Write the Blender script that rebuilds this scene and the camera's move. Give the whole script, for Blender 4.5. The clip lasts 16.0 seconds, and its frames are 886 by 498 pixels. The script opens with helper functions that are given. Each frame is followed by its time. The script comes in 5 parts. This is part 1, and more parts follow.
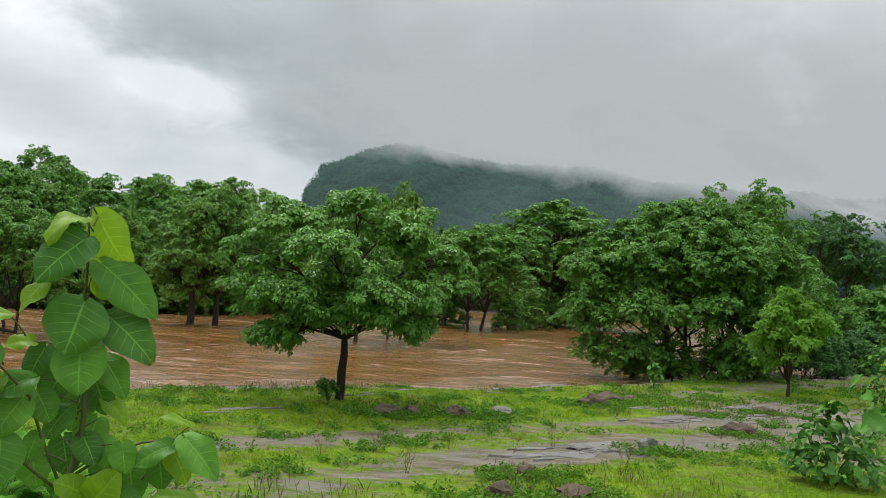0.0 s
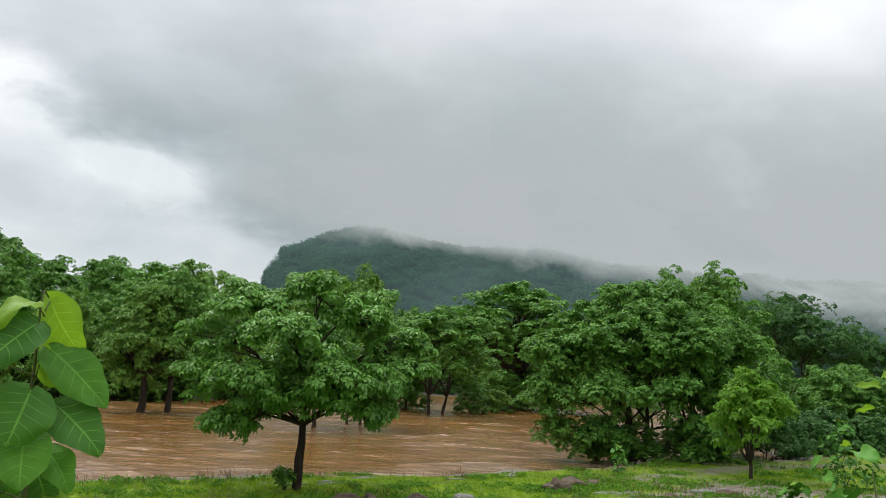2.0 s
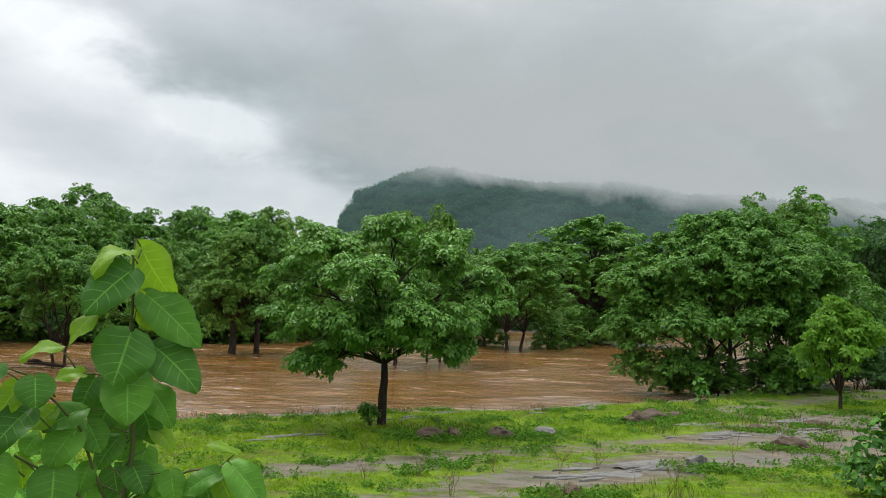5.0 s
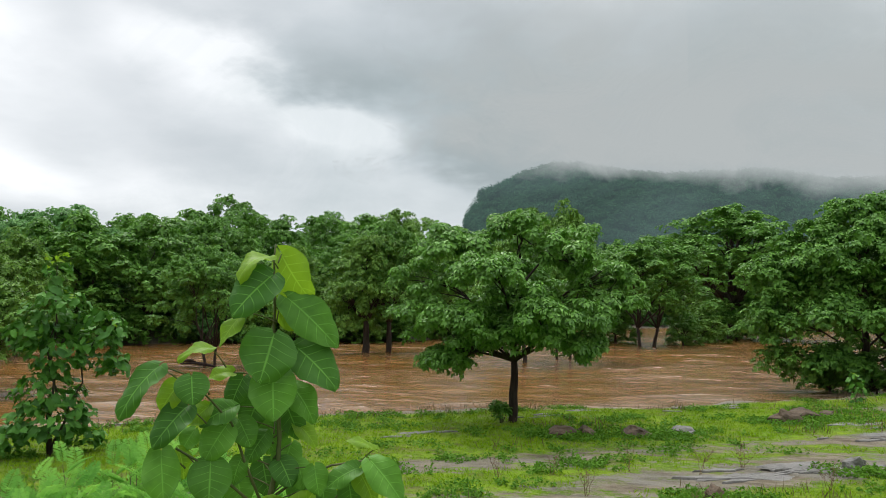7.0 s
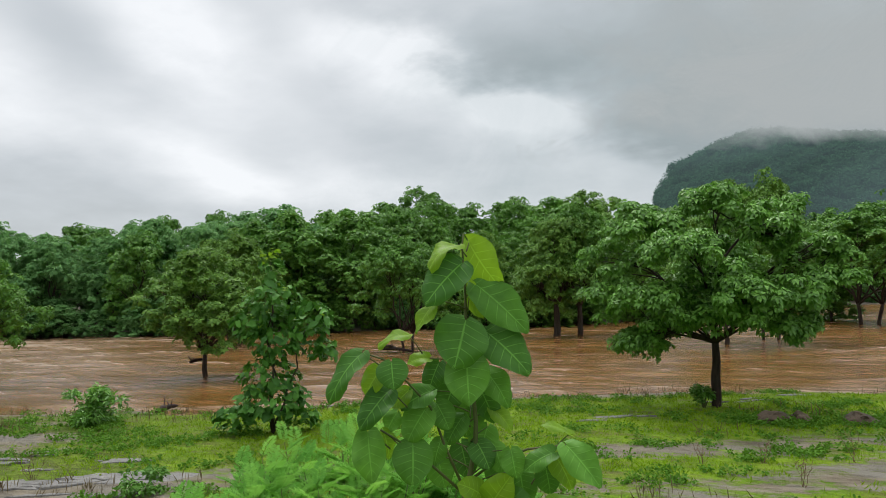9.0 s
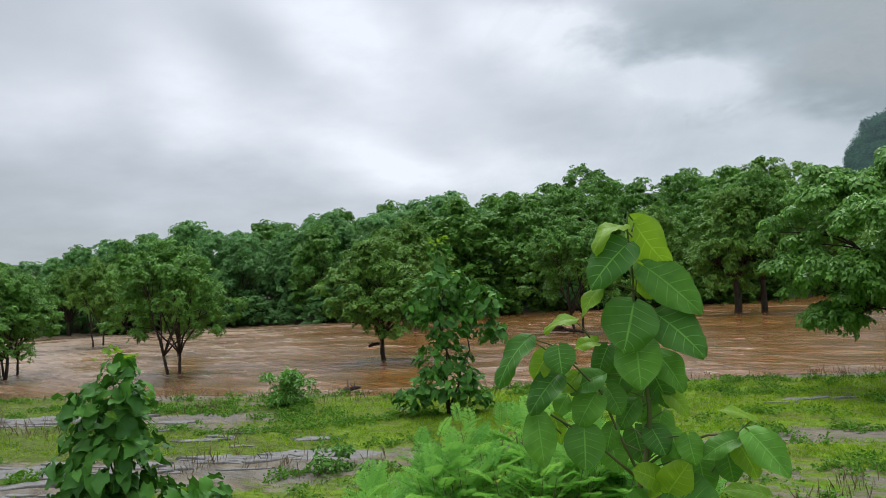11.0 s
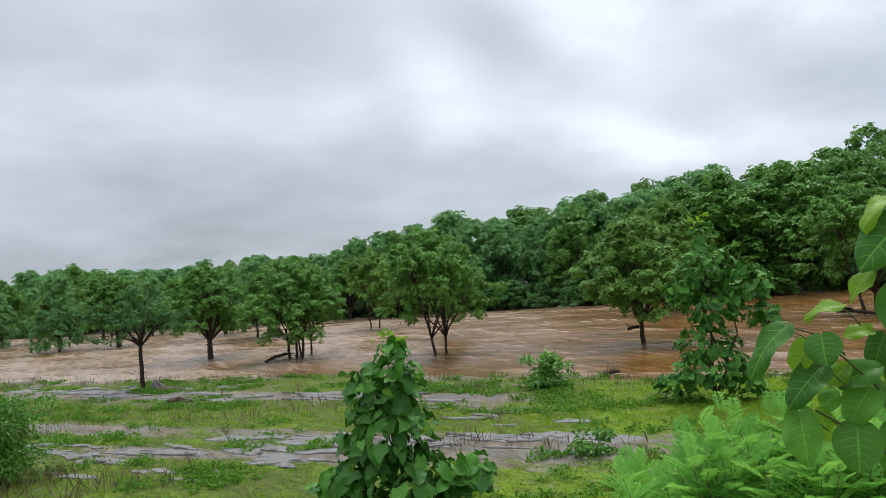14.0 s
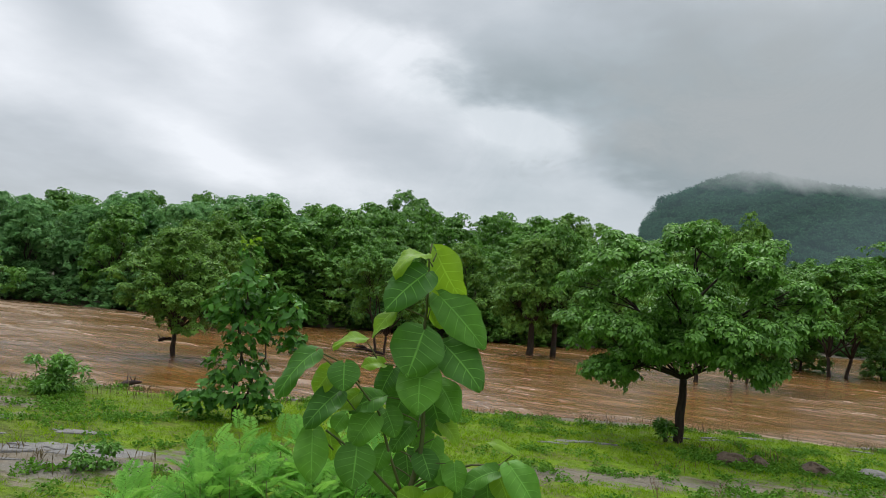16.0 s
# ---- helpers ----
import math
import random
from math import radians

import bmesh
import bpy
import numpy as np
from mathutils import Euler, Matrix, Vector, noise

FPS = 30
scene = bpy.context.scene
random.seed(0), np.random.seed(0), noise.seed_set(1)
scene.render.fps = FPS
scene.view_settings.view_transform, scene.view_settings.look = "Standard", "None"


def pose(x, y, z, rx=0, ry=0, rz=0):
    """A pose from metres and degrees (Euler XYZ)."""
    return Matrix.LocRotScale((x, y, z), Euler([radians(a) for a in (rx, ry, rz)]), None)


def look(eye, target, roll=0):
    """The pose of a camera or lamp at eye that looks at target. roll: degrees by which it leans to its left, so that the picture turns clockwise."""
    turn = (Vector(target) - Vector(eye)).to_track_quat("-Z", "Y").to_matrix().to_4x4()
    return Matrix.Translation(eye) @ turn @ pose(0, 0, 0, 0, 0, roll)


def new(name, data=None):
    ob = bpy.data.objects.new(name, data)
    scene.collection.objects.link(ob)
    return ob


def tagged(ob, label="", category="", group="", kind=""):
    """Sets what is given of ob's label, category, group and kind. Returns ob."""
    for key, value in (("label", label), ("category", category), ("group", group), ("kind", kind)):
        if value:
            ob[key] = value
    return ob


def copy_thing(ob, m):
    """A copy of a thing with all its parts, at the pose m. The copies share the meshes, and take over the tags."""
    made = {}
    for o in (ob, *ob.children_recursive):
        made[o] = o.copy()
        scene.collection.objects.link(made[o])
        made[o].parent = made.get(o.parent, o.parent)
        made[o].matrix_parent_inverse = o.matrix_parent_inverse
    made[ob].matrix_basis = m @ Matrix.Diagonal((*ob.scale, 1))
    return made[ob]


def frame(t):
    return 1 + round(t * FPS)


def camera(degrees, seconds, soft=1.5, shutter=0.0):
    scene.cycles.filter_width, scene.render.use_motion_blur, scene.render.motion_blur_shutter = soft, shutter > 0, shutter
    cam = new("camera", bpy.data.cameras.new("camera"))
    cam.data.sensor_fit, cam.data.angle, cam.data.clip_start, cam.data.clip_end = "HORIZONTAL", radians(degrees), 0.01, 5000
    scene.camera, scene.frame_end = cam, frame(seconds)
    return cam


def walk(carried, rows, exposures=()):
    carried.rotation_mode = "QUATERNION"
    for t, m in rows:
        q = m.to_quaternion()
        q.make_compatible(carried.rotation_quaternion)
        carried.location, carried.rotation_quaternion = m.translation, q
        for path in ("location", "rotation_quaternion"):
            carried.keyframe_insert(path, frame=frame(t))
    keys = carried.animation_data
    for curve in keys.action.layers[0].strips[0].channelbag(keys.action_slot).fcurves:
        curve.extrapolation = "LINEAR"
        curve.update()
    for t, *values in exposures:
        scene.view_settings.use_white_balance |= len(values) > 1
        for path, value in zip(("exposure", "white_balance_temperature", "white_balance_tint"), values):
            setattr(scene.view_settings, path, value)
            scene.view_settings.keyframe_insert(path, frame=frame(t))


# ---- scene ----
# camera and its walk
cam = camera(61.4, 16.0, soft=0.6)
PATH = [
    (0.0, pose(0.007, 0.003, 4.004, 93.20, -3.61, -0.04)),
    (0.5, pose(0.008, 0.004, 4.008, 94.46, -4.13, -2.00)),
    (1.0, pose(0.006, 0.003, 4.009, 95.90, -4.00, -2.67)),
    (1.5, pose(0.003, 0.002, 4.007, 98.06, -3.44, -2.76)),
    (2.0, pose(0.004, 0.002, 4.007, 99.66, -3.12, -3.01)),
    (2.5, pose(0.001, 0.000, 4.005, 99.96, -2.74, -3.33)),
    (3.0, pose(-0.003, -0.002, 4.002, 98.65, -2.48, -3.42)),
    (3.2, pose(-0.003, -0.002, 4.002, 97.94, -2.40, -3.41)),
    (5.3, pose(0.004, 0.002, 4.000, 94.60, -1.52, 4.25)),
    (5.5, pose(0.004, 0.002, 4.000, 94.56, -1.41, 5.17)),
    (6.0, pose(-0.001, -0.000, 3.998, 94.67, -0.87, 7.88)),
    (6.5, pose(0.000, 0.000, 3.999, 94.65, -0.64, 10.03)),
    (7.0, pose(0.000, 0.000, 4.000, 94.36, -0.58, 12.61)),
    (7.5, pose(0.000, 0.000, 4.002, 93.96, -0.44, 15.45)),
    (8.0, pose(-0.002, -0.001, 4.002, 92.81, -0.57, 19.82)),
    (8.5, pose(0.000, 0.000, 4.003, 93.82, -0.05, 24.08)),
    (8.7, pose(0.001, 0.000, 4.003, 93.62, 0.45, 25.35)),
    (10.8, pose(0.012, 0.006, 4.014, 92.02, 3.33, 37.86)),
    (11.0, pose(0.012, 0.006, 4.013, 92.31, 3.23, 39.86)),
    (11.5, pose(0.021, 0.010, 4.013, 92.36, 3.65, 44.51)),
    (12.0, pose(0.039, 0.019, 4.022, 91.35, 4.24, 47.30)),
    (12.5, pose(0.048, 0.023, 4.028, 91.53, 4.63, 50.86)),
    (13.0, pose(0.032, 0.015, 4.026, 92.62, 4.27, 54.49)),
    (13.5, pose(0.043, 0.021, 4.025, 92.56, 4.30, 56.87)),
    (14.0, pose(0.059, 0.028, 4.025, 92.36, 4.66, 59.37)),
    (14.5, pose(0.071, 0.034, 4.025, 91.49, 4.26, 56.44)),
    (15.0, pose(0.058, 0.028, 4.026, 89.64, 1.68, 44.93)),
    (15.5, pose(0.046, 0.022, 4.020, 91.04, -2.75, 32.99)),
    (16.0, pose(0.043, 0.020, 4.010, 93.85, -5.25, 25.39)),
]

# the clip grows slightly cooler where the camera looks up the river
walk(cam, PATH, [(0, 0.12, 6560, 10), (7.5, 0.11, 6560, 10), (8.5, 0.01, 6560, 10), (11, -0.05, 6220, 12), (13, 0.0, 6150, 12), (14.3, 0.03, 6120, 12), (15.0, -0.09, 6200, 11), (16, -0.07, 6380, 11)])

# ---- world, sun ----
SUN_EL, SUN_AZ = 58.0, 35.0
world = bpy.data.worlds.new("overcast")
scene.world = world
world.use_nodes = True
wt = world.node_tree
wt.nodes.clear()


def wn(kind, **kw):
    n = wt.nodes.new(kind)
    for k, v in kw.items():
        n.inputs[k].default_value = v
    return n


def wmath(op, a, b=None, c=None, clamp=False):
    n = wt.nodes.new("ShaderNodeMath")
    n.operation = op
    n.use_clamp = clamp
    for i, v in enumerate((a, b, c)):
        if v is None:
            continue
        if isinstance(v, (int, float)):
            n.inputs[i].default_value = v
        else:
            wt.links.new(v, n.inputs[i])
    return n.outputs[0]


def heading(az, el):
    a, e = radians(az), radians(el)
    return Vector((-math.sin(a) * math.cos(e), math.cos(a) * math.cos(e), math.sin(e)))


tc = wt.nodes.new("ShaderNodeTexCoord")
sep = wt.nodes.new("ShaderNodeSeparateXYZ")
wt.links.new(tc.outputs["Generated"], sep.inputs[0])
dx, dy, dz = sep.outputs
den = wmath("ADD", wmath("MAXIMUM", dz, 0.0), 0.22)
comb = wt.nodes.new("ShaderNodeCombineXYZ")
wt.links.new(wmath("DIVIDE", dx, den), comb.inputs[0])
wt.links.new(wmath("DIVIDE", dy, den), comb.inputs[1])


def cloud_noise(scale, detail, rough, dist, off):
    m = wt.nodes.new("ShaderNodeVectorMath")
    m.operation = "ADD"
    wt.links.new(comb.outputs[0], m.inputs[0])
    m.inputs[1].default_value = off
    n = wn("ShaderNodeTexNoise", Scale=scale, Detail=detail, Roughness=rough, Distortion=dist)
    wt.links.new(m.outputs[0], n.inputs["Vector"])
    return n.outputs["Fac"]


# a warped heading, so that cloud masses have ragged rims
warp = wn("ShaderNodeTexNoise", Scale=4.0, Detail=2.5, Roughness=0.5)
wt.links.new(tc.outputs["Generated"], warp.inputs["Vector"])
warp_c = wt.nodes.new("ShaderNodeVectorMath")
warp_c.operation = "SUBTRACT"
wt.links.new(warp.outputs["Color"], warp_c.inputs[0])
warp_c.inputs[1].default_value = (0.5, 0.5, 0.5)
warp_s = wt.nodes.new("ShaderNodeVectorMath")
warp_s.operation = "MULTIPLY_ADD"
wt.links.new(warp_c.outputs[0], warp_s.inputs[0])
warp_s.inputs[1].default_value = (0.12, 0.12, 0.07)
wt.links.new(tc.outputs["Generated"], warp_s.inputs[2])
WARPED = warp_s.outputs[0]


# azimuth and elevation of the warped heading, in degrees
wsep = wt.nodes.new("ShaderNodeSeparateXYZ")
wt.links.new(WARPED, wsep.inputs[0])
sky_at = wt.nodes.new("ShaderNodeCombineXYZ")
wt.links.new(wmath("MULTIPLY", wmath("ARCTAN2", wmath("MULTIPLY", wsep.outputs[0], -1.0), wsep.outputs[1]), 180 / math.pi), sky_at.inputs[0])
wt.links.new(wmath("MULTIPLY", wmath("ARCSINE", wsep.outputs[2]), 180 / math.pi), sky_at.inputs[1])


def cloud_band(az, el, long, wide, slant):
    """1 in the heart of a cloud mass long by wide degrees, leaning by slant, 0 outside it."""
    m = wt.nodes.new("ShaderNodeMapping")
    m.vector_type = "TEXTURE"
    m.inputs["Location"].default_value = (az, el, 0)
    m.inputs["Rotation"].default_value = (0, 0, radians(slant))
    m.inputs["Scale"].default_value = (long, wide, 1)
    wt.links.new(sky_at.outputs[0], m.inputs["Vector"])
    d = wt.nodes.new("ShaderNodeVectorMath")
    d.operation = "LENGTH"
    wt.links.new(m.outputs[0], d.inputs[0])
    r = wn("ShaderNodeMapRange", **{"From Min": 1.25, "From Max": 0.1})
    r.interpolation_type = "SMOOTHSTEP"
    wt.links.new(d.outputs["Value"], r.inputs["Value"])
    return r.outputs[0]


big = cloud_noise(0.9, 5, 0.5, 0.0, (3.1, 1.7, 0.0))
fine = cloud_noise(2.6, 6, 0.55, 0.0, (7.3, 2.9, 4.0))
c = wmath("ADD", wmath("MULTIPLY", big, 0.85), wmath("MULTIPLY", fine, 0.35))
# the edge of the rain cloud: a grey sheet on the hill's side, brighter broken cloud on the other
edge = heading(31, 20.5).cross(heading(9, 10)).normalized()
if edge.dot(heading(60, 10)) < 0:
    edge = -edge
side = wt.nodes.new("ShaderNodeVectorMath")
side.operation = "DOT_PRODUCT"
wt.links.new(tc.outputs["Generated"], side.inputs[0])
side.inputs[1].default_value = edge
ragged = wmath("ADD", side.outputs["Value"], wmath("MULTIPLY", wmath("SUBTRACT", fine, 0.5), 0.16))
broken = wn("ShaderNodeMapRange", **{"From Min": -0.035, "From Max": 0.05})
broken.interpolation_type = "SMOOTHSTEP"
wt.links.new(ragged, broken.inputs["Value"])
# broken cloud: strong light and dark; rain cloud: nearly even, paler overhead
patchy = wmath("ADD", wmath("MULTIPLY", wmath("SUBTRACT", c, 0.60), 0.9), 0.72)
rag = wmath("ADD", wmath("MULTIPLY", wmath("SUBTRACT", fine, 0.5), 1.6), 0.95)
for az, el, long, wide, slant, k in ((45.5, 17.6, 9, 4.2, 28, 0.36), (25.5, 16.8, 12, 3.4, 18, 0.38), (27, 15, 11, 5, 20, 0.18), (44, 9.2, 8, 2.2, 22, 0.20), (37, 7.6, 7, 2.0, 12, 0.12),
                                     (59, 13.5, 6, 4.5, 60, 0.15), (53, 11, 8, 4, 0, 0.08), (69, 13, 6, 4, 0, 0.06), (33, 12.3, 15, 4.0, 14, -0.17), (55, 18.6, 6, 3.5, 20, -0.16),
                                     (69, 18, 10, 5, 10, -0.16), (74, 6.5, 16, 5, 0, -0.06), (19, 12.8, 8, 3.0, 25, 0.20), (84, 14, 12, 6, 0, 0.05)):
    patchy = wmath("ADD", patchy, wmath("MULTIPLY", wmath("MULTIPLY", cloud_band(az, el, long, wide, slant), rag), k))
up = wn("ShaderNodeMapRange", **{"From Min": 0.13, "From Max": 0.45, "To Min": 0.33, "To Max": 0.74})
wt.links.new(dz, up.inputs["Value"])
even = wmath("ADD", up.outputs[0], wmath("MULTIPLY", wmath("SUBTRACT", c, 0.60), 1.3))
even = wmath("SUBTRACT", even, wmath("MULTIPLY", cloud_band(-6, 11, 13, 11, 0), 0.10))
even = wmath("ADD", even, wmath("MULTIPLY", cloud_band(-36, 17, 24, 22, 0), 0.26))
mixc = wt.nodes.new("ShaderNodeMix")
wt.links.new(broken.outputs[0], mixc.inputs[0])
wt.links.new(even, mixc.inputs[2])
wt.links.new(patchy, mixc.inputs[3])
low = wn("ShaderNodeMapRange", **{"From Min": 0.24, "From Max": 0.08, "To Min": 0.0, "To Max": 1.0})
wt.links.new(dz, low.inputs["Value"])
c = wmath("SUBTRACT", mixc.outputs[0], wmath("MULTIPLY", wmath("MULTIPLY", low.outputs[0], cloud_band(80, 4, 42, 26, 0)), 0.28))
ramp = wt.nodes.new("ShaderNodeValToRGB")
els = ramp.color_ramp.elements
els[0].position, els[0].color = 0.30, (0.42, 0.455, 0.47, 1)
els[1].position, els[1].color = 1.0, (1.02, 1.05, 1.08, 1)
mid = els.new(0.60)
mid.color = (0.64, 0.685, 0.72, 1)
wt.links.new(c, ramp.inputs[0])
# an overcast sky is brighter overhead than near the horizon
zen = wn("ShaderNodeMapRange", **{"From Min": 0.46, "From Max": 1.0, "To Min": 1.0, "To Max": 2.6})
wt.links.new(dz, zen.inputs["Value"])
sky = wt.nodes.new("ShaderNodeTexSky")
sky.sky_type = "NISHITA"
sky.sun_disc = False
sky.sun_elevation, sky.sun_rotation = radians(SUN_EL), radians(-SUN_AZ)
bg_cloud, bg_sky = wn("ShaderNodeBackground"), wn("ShaderNodeBackground", Strength=0.05)
wt.links.new(ramp.outputs[0], bg_cloud.inputs["Color"])
wt.links.new(zen.outputs[0], bg_cloud.inputs["Strength"])
wt.links.new(sky.outputs[0], bg_sky.inputs["Color"])
mixw = wn("ShaderNodeMixShader", Fac=0.12)
wt.links.new(bg_cloud.outputs[0], mixw.inputs[1])
wt.links.new(bg_sky.outputs[0], mixw.inputs[2])
wout = wt.nodes.new("ShaderNodeOutputWorld")
wt.links.new(mixw.outputs[0], wout.inputs[0])

sun_data = bpy.data.lights.new("sun", "SUN")
sun_data.energy, sun_data.angle, sun_data.color = 1.5, radians(14), (1.0, 0.97, 0.92)
sun = new("sun", sun_data)
sun.matrix_world = look(heading(SUN_AZ, SUN_EL) * 60, (0, 0, 0))
scene.view_settings.exposure = 0.0


# ---- materials ----
class Nodes:
    """A small shorthand for building one node material."""

    def __init__(self, name):
        self.m = bpy.data.materials.new(name)
        self.m.use_nodes = True
        self.t = self.m.node_tree
        self.t.nodes.clear()
        self.out = self.t.nodes.new("ShaderNodeOutputMaterial")

    def n(self, kind, links=None, **kw):
        node = self.t.nodes.new(kind)
        for k, v in kw.items():
            if hasattr(v, "is_linked"):
                self.t.links.new(v, node.inputs[k])
            else:
                node.inputs[k].default_value = v
        return node

    def link(self, a, b):
        self.t.links.new(a, b)

    def coords(self, stretch=(1, 1, 1), turn=0.0, world=True):
        if world:
            src = self.t.nodes.new("ShaderNodeNewGeometry").outputs["Position"]
        else:
            src = self.t.nodes.new("ShaderNodeTexCoord").outputs["Object"]
        mp = self.t.nodes.new("ShaderNodeMapping")
        mp.vector_type = "POINT"
        mp.inputs["Rotation"].default_value = (0, 0, turn)
        mp.inputs["Scale"].default_value = stretch
        self.link(src, mp.inputs["Vector"])
        return mp.outputs[0]

    def noise(self, vec, scale, detail=4.0, rough=0.55, dist=0.0):
        n = self.n("ShaderNodeTexNoise", Vector=vec, Scale=scale, Detail=detail, Roughness=rough, Distortion=dist)
        return n.outputs["Fac"]

    def span(self, fac, a, b, lo=0.0, hi=1.0):
        n = self.n("ShaderNodeMapRange", Value=fac, **{"From Min": a, "From Max": b, "To Min": lo, "To Max": hi})
        return n.outputs[0]

    def math(self, op, a, b):
        n = self.t.nodes.new("ShaderNodeMath")
        n.operation = op
        for i, v in enumerate((a, b)):
            if isinstance(v, (int, float)):
                n.inputs[i].default_value = v
            else:
                self.link(v, n.inputs[i])
        return n.outputs[0]

    def mix(self, fac, a, b):
        n = self.t.nodes.new("ShaderNodeMix")
        n.data_type = "RGBA"
        for i, v in ((0, fac), (6, a), (7, b)):
            if hasattr(v, "is_linked"):
                self.link(v, n.inputs[i])
            else:
                n.inputs[i].default_value = (*v, 1) if isinstance(v, tuple) else v
        return n.outputs[2]

    def attr(self, name):
        n = self.t.nodes.new("ShaderNodeAttribute")
        n.attribute_name = name
        return n.outputs["Fac"]

    def surface(self, color, rough=0.6, bump=None, strength=0.3, distance=0.02, specular=0.5, **kw):
        b = self.n("ShaderNodeBsdfPrincipled", **kw)
        for key, v in (("Base Color", color), ("Roughness", rough), ("Specular IOR Level", specular)):
            if hasattr(v, "is_linked"):
                self.link(v, b.inputs[key])
            else:
                b.inputs[key].default_value = (*v, 1) if isinstance(v, tuple) else v
        if bump is not None:
            bn = self.n("ShaderNodeBump", Height=bump, Strength=strength, Distance=distance)
            self.link(bn.outputs[0], b.inputs["Normal"])
        self.link(b.outputs[0], self.out.inputs[0])
        return b


def foliage(name, dark, light, through_light=0.3, rough=0.45, spec=0.35, veins=False, per_object=False, clump=0.55, leafy=0.75):
    k = Nodes(name)
    geo = k.t.nodes.new("ShaderNodeNewGeometry")
    rnd = geo.outputs["Random Per Island"]
    if per_object:
        rnd = k.t.nodes.new("ShaderNodeObjectInfo").outputs["Random"]
    info = k.t.nodes.new("ShaderNodeObjectInfo").outputs["Random"]
    patch = k.noise(k.coords(), clump, 3)
    f = k.math("ADD", k.math("MULTIPLY", rnd, leafy), k.math("MULTIPLY", k.span(patch, 0.3, 0.7), 1.05 - leafy))
    f = k.math("ADD", f, k.math("MULTIPLY", info, 0.15))
    col = k.mix(f, dark, light)
    if veins:
        s, t = k.attr("ls"), k.attr("lt")
        rib = k.span(s, 0.015, 0.06, 1.0, 0.0)
        tri = k.math("ABSOLUTE", k.math("SUBTRACT", k.math("FRACT", k.math("MULTIPLY", k.math("SUBTRACT", t, k.math("MULTIPLY", s, 0.2)), 6.0), 0.0), 0.5), 0.0)
        side = k.math("MULTIPLY", k.span(tri, 0.02, 0.065, 1.0, 0.0), k.span(s, 0.3, 0.95, 0.8, 0.1))
        vein = k.math("MAXIMUM", rib, side)
        col = k.mix(k.math("MULTIPLY", vein, 0.5), col, tuple(min(1, v * 1.8 + 0.03) for v in light))
        blotch = k.noise(k.coords(), 22.0, 3)
        col = k.mix(k.span(blotch, 0.45, 0.75, 0.0, 0.35), col, tuple(v * 0.7 for v in dark))
        b = k.surface(col, rough, k.math("SUBTRACT", k.math("MULTIPLY", blotch, 0.3), vein), 0.35, 0.004, spec)
    else:
        b = k.surface(col, rough, specular=spec)
    tr = k.n("ShaderNodeBsdfTranslucent")
    k.link(k.mix(0.35, col, tuple(min(1.0, v * 1.6) for v in light)), tr.inputs["Color"])
    mx = k.n("ShaderNodeMixShader", Fac=through_light)
    k.link(b.outputs[0], mx.inputs[1])
    k.link(tr.outputs[0], mx.inputs[2])
    k.link(mx.outputs[0], k.out.inputs[0])
    return k.m


def bark(name, a, b):
    k = Nodes(name)
    v = k.coords((1, 1, 0.25))
    n = k.noise(v, 9.0, 6, 0.65)
    m = k.noise(k.coords(), 1.3, 3)
    col = k.mix(k.span(n, 0.35, 0.7), a, b)
    col = k.mix(k.span(m, 0.5, 0.8, 0, 0.5), col, (0.05, 0.055, 0.035))
    k.surface(col, 0.85, n, 0.7, 0.03, 0.25)
    return k.m


LEAF_MAIN = foliage("leaf_main", (0.045, 0.135, 0.020), (0.19, 0.41, 0.056), 0.20, 0.45, 0.42)
LEAF_WOOD = foliage("leaf_wood", (0.036, 0.115, 0.018), (0.155, 0.345, 0.046), 0.18, 0.5, 0.25)
LEAF_DARK = foliage("leaf_dark", (0.024, 0.078, 0.020), (0.082, 0.20, 0.042), 0.2, 0.55, 0.2)
LEAF_OLIVE = foliage("leaf_olive", (0.046, 0.125, 0.018), (0.18, 0.345, 0.048), 0.18, 0.5, 0.22)
# pale, bluish leaf colour that carries the haze of the upstream distance
LEAF_HAZED = foliage("leaf_hazed", (0.062, 0.18, 0.056), (0.20, 0.40, 0.12), 0.28, 0.55, 0.2)
LEAF_LIME = foliage("leaf_lime", (0.06, 0.16, 0.012), (0.17, 0.36, 0.028), 0.32, 0.5, 0.2)
# bluish haze of distance put into the hill forest's leaf colour
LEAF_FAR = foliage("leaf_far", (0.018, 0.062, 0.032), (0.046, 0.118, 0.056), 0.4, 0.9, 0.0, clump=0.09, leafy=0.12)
LEAF_TEAK = foliage("leaf_teak", (0.022, 0.088, 0.014), (0.10, 0.27, 0.032), 0.12, 0.5, 0.2, per_object=True)
LEAF_TEAK_MASS = foliage("leaf_teak_mass", (0.022, 0.088, 0.014), (0.10, 0.27, 0.032), 0.16, 0.5, 0.2)
LEAF_BROAD = foliage("leaf_broad", (0.018, 0.080, 0.010), (0.115, 0.29, 0.030), 0.15, 0.5, 0.18, veins=True, per_object=True)
LEAF_YOUNG = foliage("leaf_young", (0.12, 0.26, 0.012), (0.22, 0.38, 0.020), 0.45, 0.45, 0.3, veins=True, per_object=True)
LEAF_FROND = foliage("leaf_frond", (0.095, 0.30, 0.045), (0.33, 0.62, 0.11), 0.42, 0.55, 0.15, per_object=True)
BARK = bark("bark_dark", (0.028, 0.02, 0.015), (0.085, 0.062, 0.046))
BARK_WET = bark("bark_wet", (0.02, 0.013, 0.011), (0.06, 0.04, 0.032))
STEM = bark("stem_green", (0.07, 0.10, 0.03), (0.16, 0.15, 0.07))

RIVER_TURN = math.atan2(0.515, 0.857)


